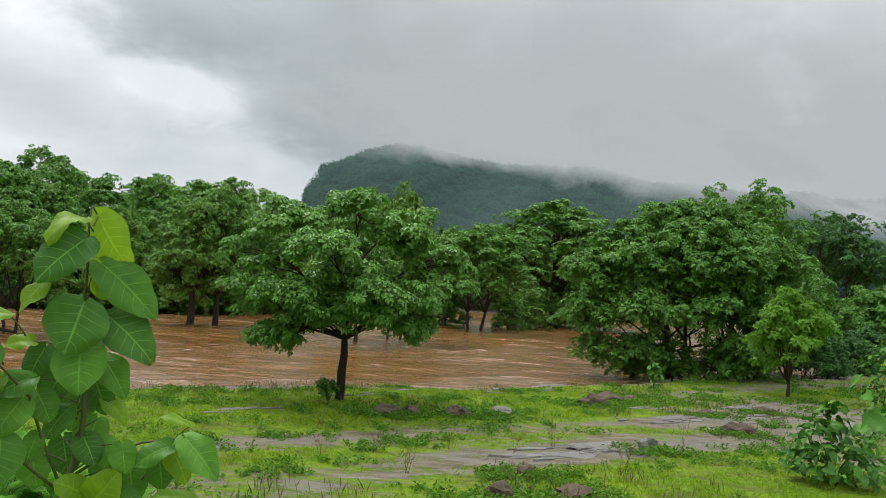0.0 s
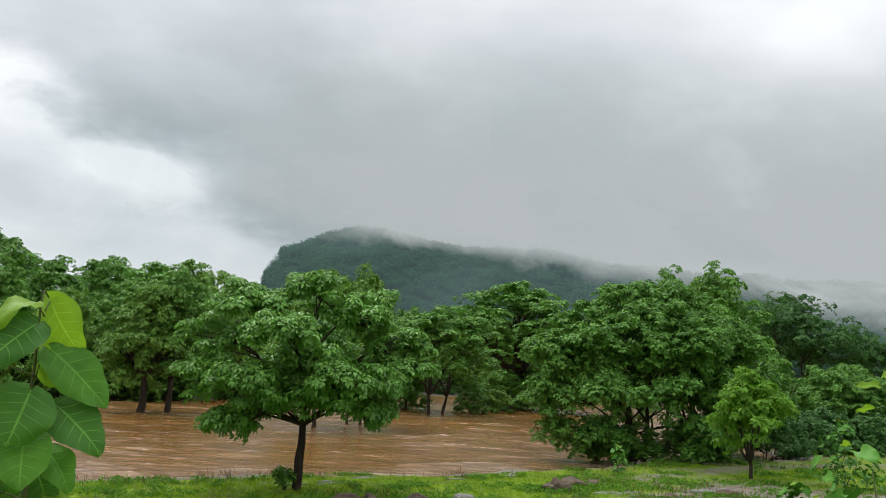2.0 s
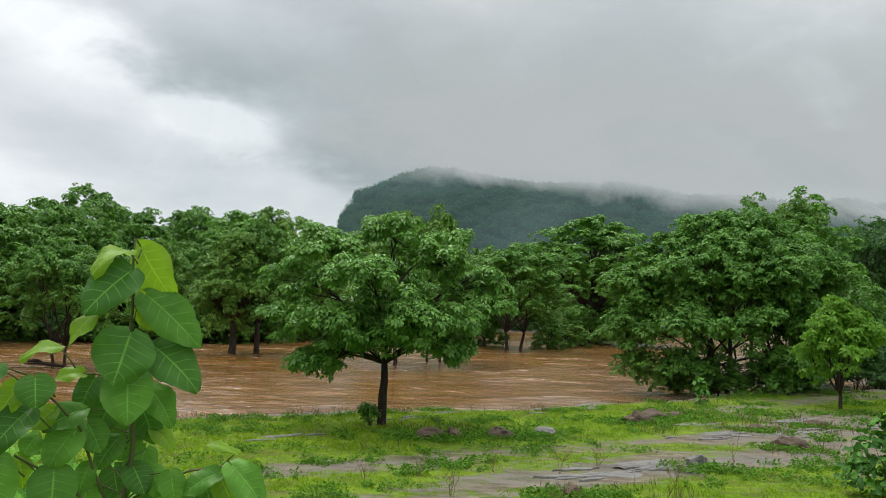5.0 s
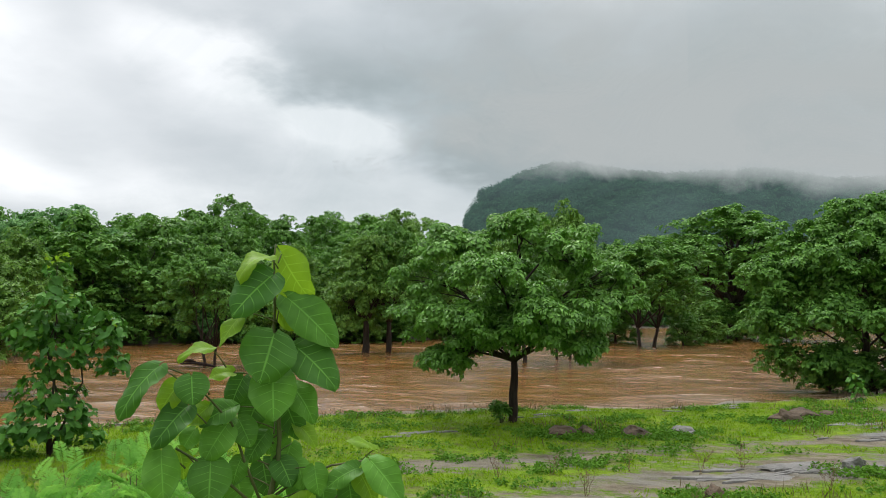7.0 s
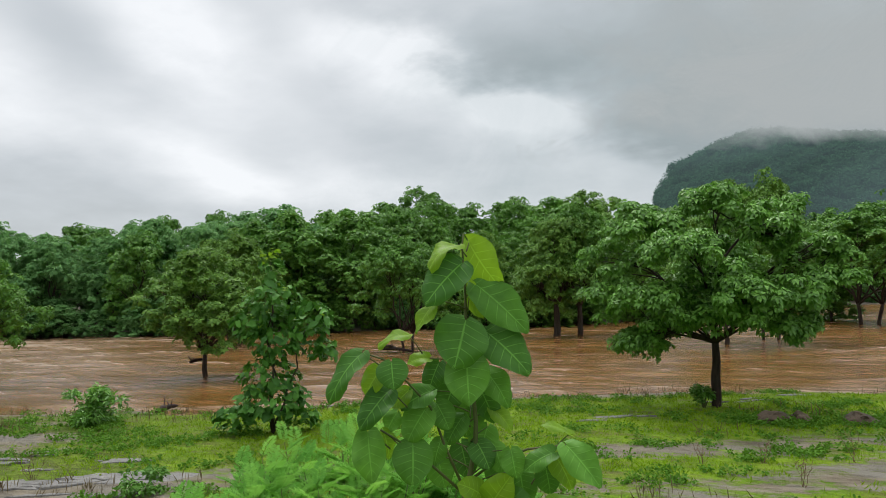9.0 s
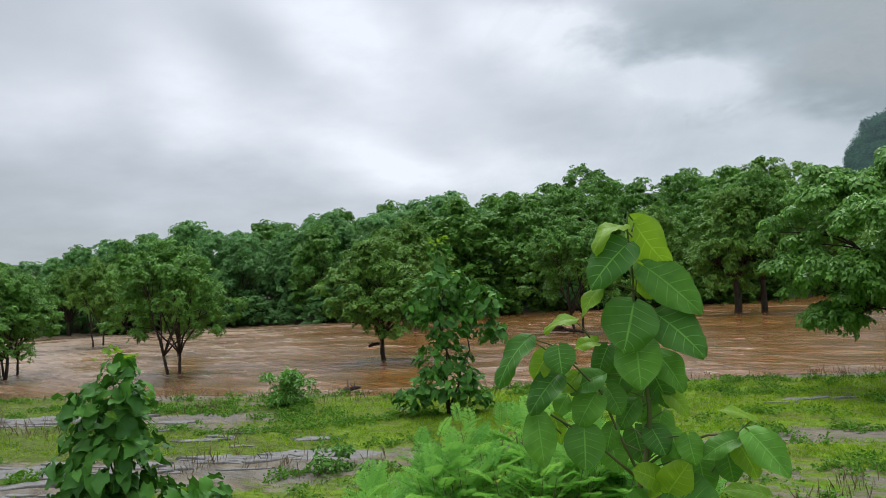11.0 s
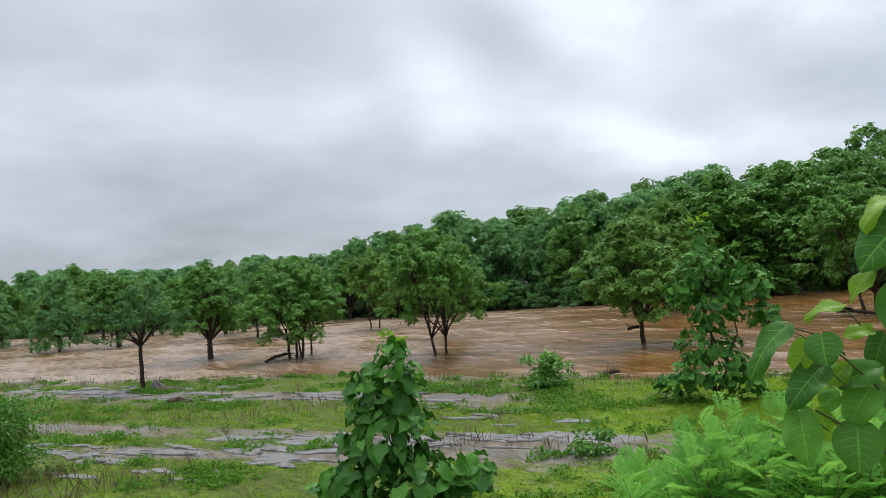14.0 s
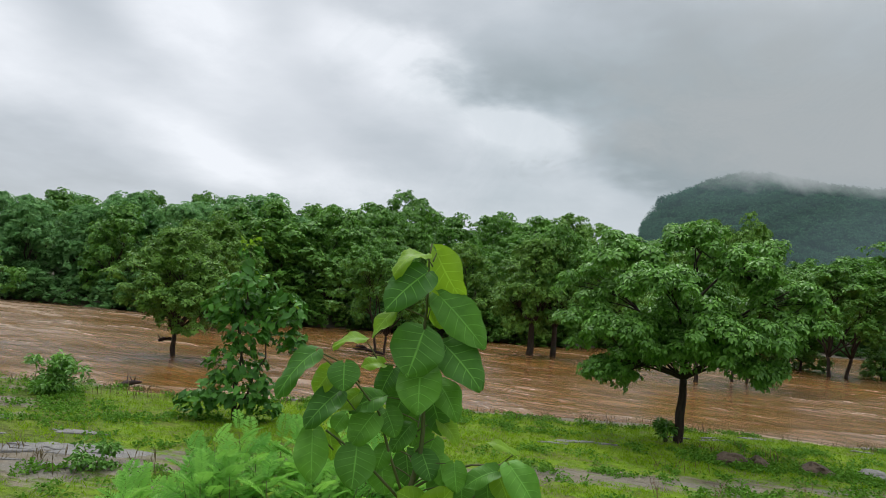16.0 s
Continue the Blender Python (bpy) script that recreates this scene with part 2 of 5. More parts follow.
def make_ground_mat():
    k = Nodes("turf_and_mud")
    v = k.coords()
    vs = k.coords((0.45, 1.0, 1.0), -RIVER_TURN)
    fine = k.noise(v, 6.0, 6, 0.7)
    blade = k.noise(v, 28.0, 4, 0.7)
    patch = k.noise(v, 0.5, 4, 0.6)
    turf = k.mix(k.span(fine, 0.3, 0.7), (0.072, 0.150, 0.007), (0.188, 0.315, 0.013))
    turf = k.mix(k.span(patch, 0.42, 0.68, 0.0, 0.7), turf, (0.235, 0.335, 0.015))
    turf = k.mix(k.span(blade, 0.5, 0.8, 0.0, 0.5), turf, (0.035, 0.075, 0.01))
    turf = k.mix(k.span(k.noise(vs, 1.1, 5, 0.7), 0.49, 0.63, 0.0, 0.65), turf, (0.125, 0.105, 0.045))
    turf = k.mix(k.span(k.noise(v, 3.3, 5, 0.75), 0.53, 0.66, 0.0, 0.6), turf, (0.105, 0.09, 0.04))
    rank = k.math("ADD", k.attr("rank"), k.math("MULTIPLY", k.math("SUBTRACT", k.noise(vs, 0.9, 5, 0.7), 0.5), 1.6))
    turf = k.mix(k.span(rank, 0.25, 0.75, 0.0, 0.8), turf, k.mix(k.span(fine, 0.35, 0.65), (0.048, 0.070, 0.016), (0.13, 0.155, 0.035)))
    mud = k.mix(k.span(k.noise(vs, 2.2, 6, 0.65), 0.35, 0.7), (0.14, 0.112, 0.078), (0.30, 0.258, 0.19))
    mud = k.mix(k.span(k.noise(vs, 0.8, 5, 0.6), 0.45, 0.6), mud, (0.21, 0.192, 0.158))
    crack = k.noise(k.coords((0.45, 1.5, 1.0), -RIVER_TURN), 2.2, 6, 0.75)
    mud = k.mix(k.span(crack, 0.54, 0.68, 0, 0.5), mud, (0.05, 0.042, 0.036))
    bare = k.math("ADD", k.attr("bare"), k.math("MULTIPLY", k.math("SUBTRACT", k.noise(vs, 1.7, 6, 0.7), 0.5), 1.2))
    bare = k.math("ADD", bare, k.math("MULTIPLY", k.math("SUBTRACT", fine, 0.5), 0.7))
    fac = k.span(bare, 0.42, 0.58)
    col = k.mix(fac, turf, mud)
    wet = k.span(k.noise(vs, 0.9, 4, 0.6), 0.52, 0.66, 0.9, 0.5)
    rough = k.n("ShaderNodeMix")
    k.link(fac, rough.inputs[0])
    rough.inputs[2].default_value = 0.85
    k.link(wet, rough.inputs[3])
    k.surface(col, rough.outputs[0], k.math("ADD", k.math("SUBTRACT", fine, k.math("MULTIPLY", k.span(crack, 0.5, 0.62), 0.7)), k.math("MULTIPLY", blade, 0.5)), 0.8, 0.06, 0.12)
    return k.m


def make_water_mat():
    k = Nodes("silty_flood_water")
    vs = k.coords((0.21, 1.0, 1.0), -RIVER_TURN)
    vf = k.coords((0.35, 1.0, 1.0), -RIVER_TURN)
    broad = k.noise(vs, 0.35, 4, 0.55, 0.6)
    streak = k.noise(vs, 1.0, 5, 0.6, 0.8)
    rip = k.noise(vf, 3.0, 5, 0.6, 0.4)
    dark = k.noise(k.coords((0.12, 1.2, 1.0), -RIVER_TURN), 1.7, 5, 0.7, 1.0)
    col = k.mix(k.span(broad, 0.35, 0.65), (0.150, 0.068, 0.016), (0.25, 0.125, 0.036))
    # pale streaks: froth, and sky reflection put into the colour
    foam_sheen = k.math("MULTIPLY", k.span(streak, 0.52, 0.70, 0.0, 0.75), k.span(broad, 0.4, 0.6, 0.35, 1.0))
    foam_sheen = k.math("ADD", foam_sheen, k.attr("foam_sheen"))
    col = k.mix(k.math("MINIMUM", foam_sheen, 0.85), col, (0.39, 0.30, 0.22))
    # dark streaks paint in the shaded sides of the waves
    col = k.mix(k.span(dark, 0.50, 0.64, 0.0, 0.7), col, (0.085, 0.038, 0.012))
    h = k.math("ADD", k.math("MULTIPLY", streak, 1.0), k.math("MULTIPLY", rip, 0.45))
    k.surface(col, k.span(foam_sheen, 0.0, 0.7, 0.12, 0.34), h, 0.8, 0.16, 0.5, IOR=1.33)
    return k.m


def rock_mat(name, a, b, stain, wet=0.45):
    k = Nodes(name)
    v = k.coords()
    n1, n2 = k.noise(v, 3.0, 6, 0.65), k.noise(v, 18.0, 5, 0.7)
    col = k.mix(k.span(n1, 0.3, 0.7), a, b)
    col = k.mix(k.span(n2, 0.5, 0.78, 0, 0.65), col, stain)
    k.surface(col, k.span(n1, 0.3, 0.7, wet - 0.12, wet + 0.2), k.math("ADD", n1, k.math("MULTIPLY", n2, 0.5)), 0.8, 0.06, 0.25)
    return k.m


GROUND = make_ground_mat()
WATER = make_water_mat()
SLATE = rock_mat("wet_grey_rock", (0.115, 0.108, 0.100), (0.29, 0.275, 0.255), (0.05, 0.042, 0.035), 0.55)
RED_ROCK = rock_mat("reddish_rock", (0.058, 0.041, 0.027), (0.165, 0.117, 0.080), (0.04, 0.032, 0.024), 0.7)
DRY = foliage("dry_stalk", (0.13, 0.095, 0.05), (0.25, 0.20, 0.105), 0.2, 0.8, 0.05)
WEED = foliage("weed_leaf", (0.05, 0.14, 0.013), (0.14, 0.30, 0.028), 0.3, 0.6, 0.12)
GRASS = foliage("grass_blade", (0.105, 0.22, 0.008), (0.275, 0.43, 0.017), 0.35, 0.6, 0.1)
HILL = foliage("hill_soil", (0.014, 0.04, 0.018), (0.03, 0.07, 0.03), 0.0, 0.9, 0.0)


# ---- building helpers ----
def mesh_of(name, verts, faces, mat, smooth=False):
    me = bpy.data.meshes.new(name)
    me.from_pydata([tuple(v) for v in verts], [], faces)
    me.materials.append(mat)
    if smooth:
        me.polygons.foreach_set("use_smooth", [True] * len(me.polygons))
    me.update()
    return me


def array_mesh(name, verts, quads, mat, smooth=False):
    """A mesh from numpy arrays: verts (n, 3) and faces (m, k)."""
    me = bpy.data.meshes.new(name)
    k = quads.shape[1]
    me.vertices.add(len(verts))
    me.vertices.foreach_set("co", np.asarray(verts, dtype=np.float32).ravel())
    me.loops.add(quads.size)
    me.loops.foreach_set("vertex_index", quads.astype(np.int32).ravel())
    me.polygons.add(len(quads))
    me.polygons.foreach_set("loop_start", np.arange(0, quads.size, k, dtype=np.int32))
    if smooth:
        me.polygons.foreach_set("use_smooth", np.ones(len(quads), dtype=bool))
    me.materials.append(mat)
    me.update(calc_edges=True)
    return me


def part(name, me, parent, label="", m=None):
    ob = new(name, me)
    ob.parent = parent
    if m is not None:
        ob.matrix_basis = m
    if label:
        tagged(ob, label)
    return ob


def tube(V, F, pts, radii, sides=7, wob=0.0, rng=None):
    """Adds a tapering tube along pts to the lists V and F."""
    pts = [Vector(p) for p in pts]
    start = len(V)
    ref = Vector((0.31, 0.95, 0.05)).normalized()
    for i, p in enumerate(pts):
        d = (pts[min(i + 1, len(pts) - 1)] - pts[max(i - 1, 0)]).normalized()
        a = d.cross(ref)
        a = a.normalized() if a.length > 0.05 else d.orthogonal().normalized()
        b = d.cross(a)
        for s in range(sides):
            t = 2 * math.pi * s / sides
            r = radii[i] * (1 + (rng.uniform(-wob, wob) if rng else 0))
            V.append(p + a * (r * math.cos(t)) + b * (r * math.sin(t)))
    for i in range(len(pts) - 1):
        for s in range(sides):
            q = start + i * sides
            F.append((q + s, q + (s + 1) % sides, q + sides + (s + 1) % sides, q + sides + s))
    F.append(tuple(start + s for s in reversed(range(sides))))
    F.append(tuple(start + (len(pts) - 1) * sides + s for s in range(sides)))


def bend(a, b, n, sag, rng, jit=0.05):
    """Points from a to b that arch by sag, with some wander."""
    a, b = Vector(a), Vector(b)
    out = []
    L = (b - a).length
    for i in range(n + 1):
        t = i / n
        p = a.lerp(b, t)
        w = math.sin(math.pi * t)
        out.append(p + Vector((rng.uniform(-1, 1) * jit * L * w, rng.uniform(-1, 1) * jit * L * w, sag * w * L)))
    return out


def unit(a):
    return a / np.maximum(np.linalg.norm(a, axis=-1, keepdims=True), 1e-6)


def leaf_cloud(name, P, D, N, L, W, mat):
    """Small folded leaves: at P, pointing along D, facing N, L long and W wide."""
    D = unit(D)
    S = unit(np.cross(D, N))
    U = np.cross(S, D)
    L, W = L[:, None], W[:, None]
    mid = P + D * L * 0.45 + U * W * 0.12
    v = np.stack([P, mid + S * W * 0.5 + U * W * 0.12, P + D * L - U * L * 0.12, mid - S * W * 0.5 + U * W * 0.12], 1)
    f = np.arange(len(P) * 4).reshape(-1, 4)
    tris = np.concatenate([f[:, [0, 1, 2]], f[:, [0, 2, 3]]])
    return array_mesh(name, v.reshape(-1, 3), tris, mat)


def crown_leaves(rs, clumps, radii, per, L, W, flat=0.55, droop=0.55, dome=0.0):
    """Leaves in sprays round each clump's centre."""
    n = len(clumps) * per
    idx = np.repeat(np.arange(len(clumps)), per)
    g = rs.normal(size=(n, 3))
    g = unit(g) * (rs.uniform(0.15, 1.0, (n, 1)) ** 0.6)
    g[:, 2] *= flat
    off = g * radii[idx][:, None]
    P = clumps[idx] + off
    out = off.copy()
    out[:, 2] = 0
    D = unit(out + rs.normal(size=(n, 3)) * 0.25 * radii[idx][:, None]) + np.array([0, 0, -1]) * (droop + rs.normal(size=(n, 1)) * 0.25)
    N = np.array([0, 0, 1.0]) + rs.normal(size=(n, 3)) * (0.6 if dome == 0 else 0.2) + unit(off) * dome
    s = rs.uniform(0.7, 1.25, n)
    return P, D, N, L * s, W * s


def spray_leaves(rs, C, R, per, L, W, flat=0.6, droop=0.5, each=6):
    """Leaves in drooping rosettes at the twig ends, which stand on the domed upper side of each clump."""
    m = max(1, per // each)
    idx = np.repeat(np.arange(len(C)), m)
    n = len(idx)
    g = unit(rs.normal(size=(n, 3)) + np.array([0, 0, 0.55])) * rs.uniform(0.3, 1.0, (n, 1)) ** 0.5
    g[:, 2] *= flat
    T = C[idx] + g * R[idx][:, None]
    A = unit(unit(g) * 0.8 + np.array([0, 0, 0.75]) + rs.normal(size=(n, 3)) * 0.22)
    e1 = unit(np.cross(A, unit(rs.normal(size=(n, 3)))))
    e2 = np.cross(A, e1)
    turn = (np.arange(each)[None, :] + rs.uniform(-0.3, 0.3, (n, each))) * (2 * math.pi / each)
    D = e1[:, None, :] * np.cos(turn)[..., None] + e2[:, None, :] * np.sin(turn)[..., None] + A[:, None, :] * 0.15
    D = D - np.array([0, 0, 1.0]) * (droop + rs.normal(size=(n, each, 1)) * 0.2)
    N = A[:, None, :] + D * 0.25 + rs.normal(size=(n, each, 3)) * 0.22
    size = (rs.uniform(0.75, 1.2, (n, 1)) * rs.uniform(0.75, 1.2, (n, each))).ravel()
    P = np.repeat(T, each, 0) + D.reshape(-1, 3) * 0.03
    return P, D.reshape(-1, 3), N.reshape(-1, 3), L * size, W * size


def tree(name, seed, h, w, clear, clumps=90, per=60, L=0.3, W=0.15, leaf=None, trunk_r=0.16, stems=1, lobes=7, low=0.25,
         clump_r=0.9, flat=0.55, droop=0.55, wood=None, lean=0.0, fill=0.45, simple=False, lobe_low=0.28, form=()):
    """A broad-leaved tree at the origin: a forked trunk and limbs, and a crown of leaf sprays on uneven lobes."""
    rng, rs = random.Random(seed), np.random.RandomState(seed)
    leaf, wood = leaf or LEAF_WOOD, wood or BARK
    root = new(name)
    # lobes of the crown
    lob = []
    cz0 = h * low
    for i in range(lobes):
        a = 2 * math.pi * (i + rng.uniform(-0.3, 0.3)) / max(1, lobes - 1)
        if i == lobes - 1:
            c, r = Vector((0, 0, h * 0.74)), (w * 0.30, w * 0.30, h * 0.25)
        else:
            fr = rng.uniform(lobe_low, 0.66)
            q = (0.25 + 0.10 * math.sin(math.pi * min(1.0, fr * 1.4 + 0.1)) + rng.uniform(-0.05, 0.03)) * w
            zz = cz0 + (h - cz0) * fr
            c = Vector((math.cos(a) * q, math.sin(a) * q, zz))
            r = (w * rng.uniform(0.19, 0.27), w * rng.uniform(0.19, 0.27), (h - cz0) * rng.uniform(0.2, 0.3))
        lob.append((c + Vector((lean * c.z, 0, 0)), r))
    if form:
        lob = [(Vector(f[:3]), f[3:]) for f in form]
        lobes = len(lob)
        weigh = [(r[0] * r[1] * r[2]) ** 0.6 for c, r in lob]
        pick = rng.choices(range(lobes), weigh, k=clumps)
    C = []
    for i in range(clumps):
        c, r = lob[pick[i]] if form else lob[-1] if i % 5 == 0 else lob[i % lobes]
        g = unit(rs.normal(size=3) + np.array([0, 0, 0.35]))
        k = rng.uniform(fill, 1.0)
        p = np.array(c) + g * np.array(r) * k
        if not form:
            p[2] = min(max(p[2], cz0 + rng.uniform(0, 0.08) * h), h * rng.uniform(0.92, 0.98))
        C.append(p)
    C = np.array(C)
    CR = clump_r * rs.uniform(0.6, 1.25, len(C))
    me = leaf_cloud("crown", *spray_leaves(rs, C, CR, per, L, W, flat, droop), leaf)
    part("crown", me, root)
    # trunk and limbs
    for s in range(stems):
        V, F = [], []
        sa = 2 * math.pi * s / stems + rng.uniform(-0.5, 0.5)
        sp = 0.0 if stems == 1 else 0.35
        base = Vector((math.cos(sa) * sp, math.sin(sa) * sp, -1.2))
        fork = Vector((math.cos(sa) * sp * 2.2 + lean * clear, math.sin(sa) * sp * 2.2, clear))
        tr = trunk_r * (1.0 if stems == 1 else 0.72)
        pts = bend(base, fork, 6, 0.0, rng, 0.02)
        tube(V, F, pts, [tr * (1.35 - 0.55 * i / 6) for i in range(7)], 9, 0.08, rng)
        part("trunk", mesh_of("trunk", V, F, wood, True), root)
        if simple:
            V, F = [], []
        mine = [l for i, l in enumerate(lob) if i % stems == s]
        top = Vector((fork.x * 1.4 + 0.1, fork.y * 1.4, max(c.z for c, r in lob) * 0.92))
        leader = bend(fork, top, 8, 0.0, rng, 0.03)
        if form:
            V, F = [], []
            tube(V, F, leader, [tr * (0.78 - 0.08 * i) for i in range(9)], 7, 0.06, rng)
            part("leader", mesh_of("leader", V, F, wood, True), root)
        for li, (c, r) in enumerate(mine):
            if not simple:
                V, F = [], []
            tip = c + Vector((0, 0, r[2] * 0.3))
            foot = fork - Vector((0, 0, 0.15))
            if form:
                rise = (c.z - 0.75 * math.hypot(c.x, c.y) - clear) / max(0.1, top.z - clear)
                foot = leader[min(6, max(0, round(8 * rise)))]
            path = bend(foot, tip, 6, 0.08 if form else 0.05, rng, 0.06)
            tube(V, F, path, [tr * (0.62 - 0.085 * i) * (0.62 if form else 1) for i in range(7)], 6, 0.06, rng)
            near = sorted(range(len(C)), key=lambda i: (Vector(C[i]) - c).length)[:max(4, clumps // lobes)]
            for i in near[::(4 if simple else 2)]:
                p0 = path[rng.choice((3, 4, 5))]
                tube(V, F, bend(p0, C[i], 3, 0.04, rng, 0.05), [tr * 0.2, tr * 0.15, tr * 0.1, tr * 0.05], 4)
            if not simple:
                part("limb", mesh_of("limb", V, F, wood, True), root)
        if simple:
            tagged(part("branchwork", mesh_of("branchwork", V, F, wood, True), root), kind="stuff")
    return root


def put(root, x, y, z, turn=0.0, s=1.0, sz=None):
    root.matrix_basis = pose(x, y, z, 0, 0, turn) @ Matrix.Diagonal((s, s, sz or s, 1))
    return root


def copy_at(root, x, y, z, turn=0.0, s=1.0, sz=None):
    made = copy_thing(root, pose(x, y, z, 0, 0, turn))
    made.matrix_basis = pose(x, y, z, 0, 0, turn) @ Matrix.Diagonal((s, s, sz or s, 1))
    return made


# ---- the lie of the land ----
# u runs along the river, v across it, away from the camera
UX, UY = 0.857, 0.515
WATER_Z = -0.5


def to_xy(u, v):
    return u * UX - v * UY, u * UY + v * UX


def to_uv(x, y):
    return x * UX + y * UY, -x * UY + y * UX


def smooth(a, b, x):
    t = min(1.0, max(0.0, (x - a) / (b - a)))
    return t * t * (3 - 2 * t)


def near_edge(u):
    return 28.3 + 17 * smooth(44, 66, u) + 0.6 * math.sin(u * 0.21) + 0.35 * math.sin(u * 0.57 + 1)


def far_edge(u):
    return 88 + 60 * smooth(18, 70, u) + 1.2 * math.sin(u * 0.11) + 0.6 * math.sin(u * 0.37)


def land(u, v):
    x, y = to_xy(u, v)
    n1 = noise.noise(Vector((x * 0.13, y * 0.13, 0.3)))
    n2 = noise.noise(Vector((x * 0.6, y * 0.6, 4.3)))
    ne, fe = near_edge(u), far_edge(u)
    flat = 0.10 * n1 + 0.05 * n2
    bank = 2.45 * (1 - smooth(1.5, 9.5, v)) if v < 12 else 0.0
    z = flat + bank
    edge = smooth(ne - 1.2 + 0.8 * n2, ne + 2.2, v)
    z = z * (1 - edge) + (-1.6) * edge
    rise = smooth(fe - 2, fe + 5, v)
    high = 0.5 + 0.085 * min(max(v - fe, 0), 200) + 0.4 * n1
    return z * (1 - rise) + high * rise


# ---- ground ----
def spread(a, b, step, grow, reach):
    mid = list(np.arange(a, b + 1e-6, step))
    lo, hi, s = [], [], step
    x = a
    while x > -reach:
        s *= grow
        x -= s
        lo.append(x)
    s, x = step, b
    while x < reach:
        s *= grow
        x += s
        hi.append(x)
    return lo[::-1] + mid + hi


def bareness(u, v):
    """How little grass grows: worn tracks, wet rock flats and the trampled edge of the flood."""
    x, y = to_xy(u, v)
    n = noise.noise(Vector((u * 0.09, v * 0.3, 9.1))) + 0.5 * noise.noise(Vector((u * 0.25, v * 0.7, 2.1)))
    b = 0.31 + 0.45 * n
    left = smooth(-4, -12, u)
    right = smooth(14, 26, u)
    b += 0.2 * right * smooth(30, 20, v)
    worn = 0.5 + 0.8 * noise.noise(Vector((u * 0.16, v * 0.35, 3)))
    b += (1 - left) * 0.45 * smooth(1.6, 0.2, abs(v - (17.2 + 0.9 * math.sin(u * 0.12)))) * worn
    b += (1 - left) * 0.18 * smooth(1.3, 0.3, abs(v - 14.6)) * smooth(8, 12, u)
    # upstream: a muddy track and bands of bare ledges between strips of turf
    b += left * 0.55 * smooth(1.1, 0.5, abs(v - (16.2 - 0.25 * smooth(-18, -28, u))))
    b += left * 0.70 * smooth(1.0, 0.2, abs(v - (14.3 + 0.10 * (u + 14)))) * (0.35 + worn)
    b += left * 0.60 * smooth(1.3, 0.3, abs(v - 22.8)) * (0.35 + worn)
    b -= left * 0.30 * smooth(1.8, 0.6, abs(v - 19.3))
    b += 0.42 * smooth(near_edge(u) - 2.6, near_edge(u) - 0.4, v)
    b -= 0.5 * smooth(4.5, 0.5, abs(v - 23.0)) * (1 - left) * (1 - 0.7 * right)
    b -= 0.35 * left * smooth(13.5, 11.0, v)
    return b


def rankness(u, v):
    """How rough and weedy the turf is: short and fresh by the lone tree, rank and brownish upstream."""
    return 0.08 + 0.60 * smooth(0, -11, u) + 0.2 * smooth(13, 22, u)


def make_ground():
    us = spread(-64, 54, 0.5, 1.16, 3500)
    vs = spread(0, 31, 0.35, 1.12, 3500)
    V, B, R = [], [], []
    for v in vs:
        for u in us:
            x, y = to_xy(u, v)
            V.append((x, y, land(u, v)))
            R.append(rankness(u, v))
            B.append(bareness(u, v) if -70 < u < 60 and -5 < v < 40 else (0.9 if v > 60 else 0.3))
    n = len(us)
    q = np.array([(j * n + i, j * n + i + 1, (j + 1) * n + i + 1, (j + 1) * n + i) for j in range(len(vs) - 1) for i in range(n - 1)])
    me = array_mesh("ground", np.array(V), q, GROUND, True)
    me.attributes.new("bare", "FLOAT", "POINT").data.foreach_set("value", B)
    me.attributes.new("rank", "FLOAT", "POINT").data.foreach_set("value", R)
    return tagged(new("ground", me), "green turf with muddy tracks on a river bank", "ground", kind="structure")


make_ground()


def make_water():
    us = list(np.arange(-130, 80, 0.55))
    vs = list(np.arange(26, 100, 0.33))
    us = [-2500, -1200, -600, -300, -200, -160, -142] + us + [86, 95, 110, 140, 200, 400, 900, 2500]
    vs = vs + [102, 106, 112, 120, 130, 145, 160, 175]
    uu, vv = np.meshgrid(np.array(us), np.array(vs))
    V, FO = [], []
    for u, v in zip(uu.ravel(), vv.ravel()):
        if -131 < u < 80 and v < 101:
            s = noise.noise(Vector((u * 0.07, v * 0.36, 1.0)))
            t = noise.noise(Vector((u * 0.19, v * 1.05, 5.0)))
            r = noise.noise(Vector((u * 0.42, v * 1.5, 8.0)))
            z = 0.10 * s + 0.085 * t + 0.05 * r
            rough = smooth(-12, -42, u)
            z *= 1 + 0.7 * rough
            # upstream the mask also paints the sky's pale reflection, besides froth
            f = rough * (0.46 + 0.6 * s + 0.35 * r) + 0.9 * smooth(0.36, 0.7, t + 0.35 * s + 0.2 * r) * (0.3 + 0.7 * rough) + 0.6 * smooth(near_edge(u) + 5.5, near_edge(u) + 1.0, v) * (0.5 + s + t)
        else:
            z, f = 0.0, 0.0
        x, y = to_xy(u, v)
        V.append((x, y, WATER_Z + z))
        FO.append(f)
    n = len(us)
    j, i = np.meshgrid(np.arange(len(vs) - 1), np.arange(n - 1), indexing="ij")
    a = (j * n + i).ravel()
    me = array_mesh("water", np.array(V), np.stack([a, a + 1, a + n + 1, a + n], 1), WATER, True)
    me.attributes.new("foam_sheen", "FLOAT", "POINT").data.foreach_set("value", FO)
    return tagged(new("water", me), "brown silty flood water running fast in streaks", "river", kind="structure")


make_water()


def ground_z(x, y):
    return land(*to_uv(x, y))

# ---- hill behind the river ----
HX = (-154, -144, -137, -122, -82, -60, -15, 57, 166, 195, 330, 600, 900)
HZ = (0, 54, 82, 104, 126, 131, 130, 123, 113, 108, 106, 98, 60)


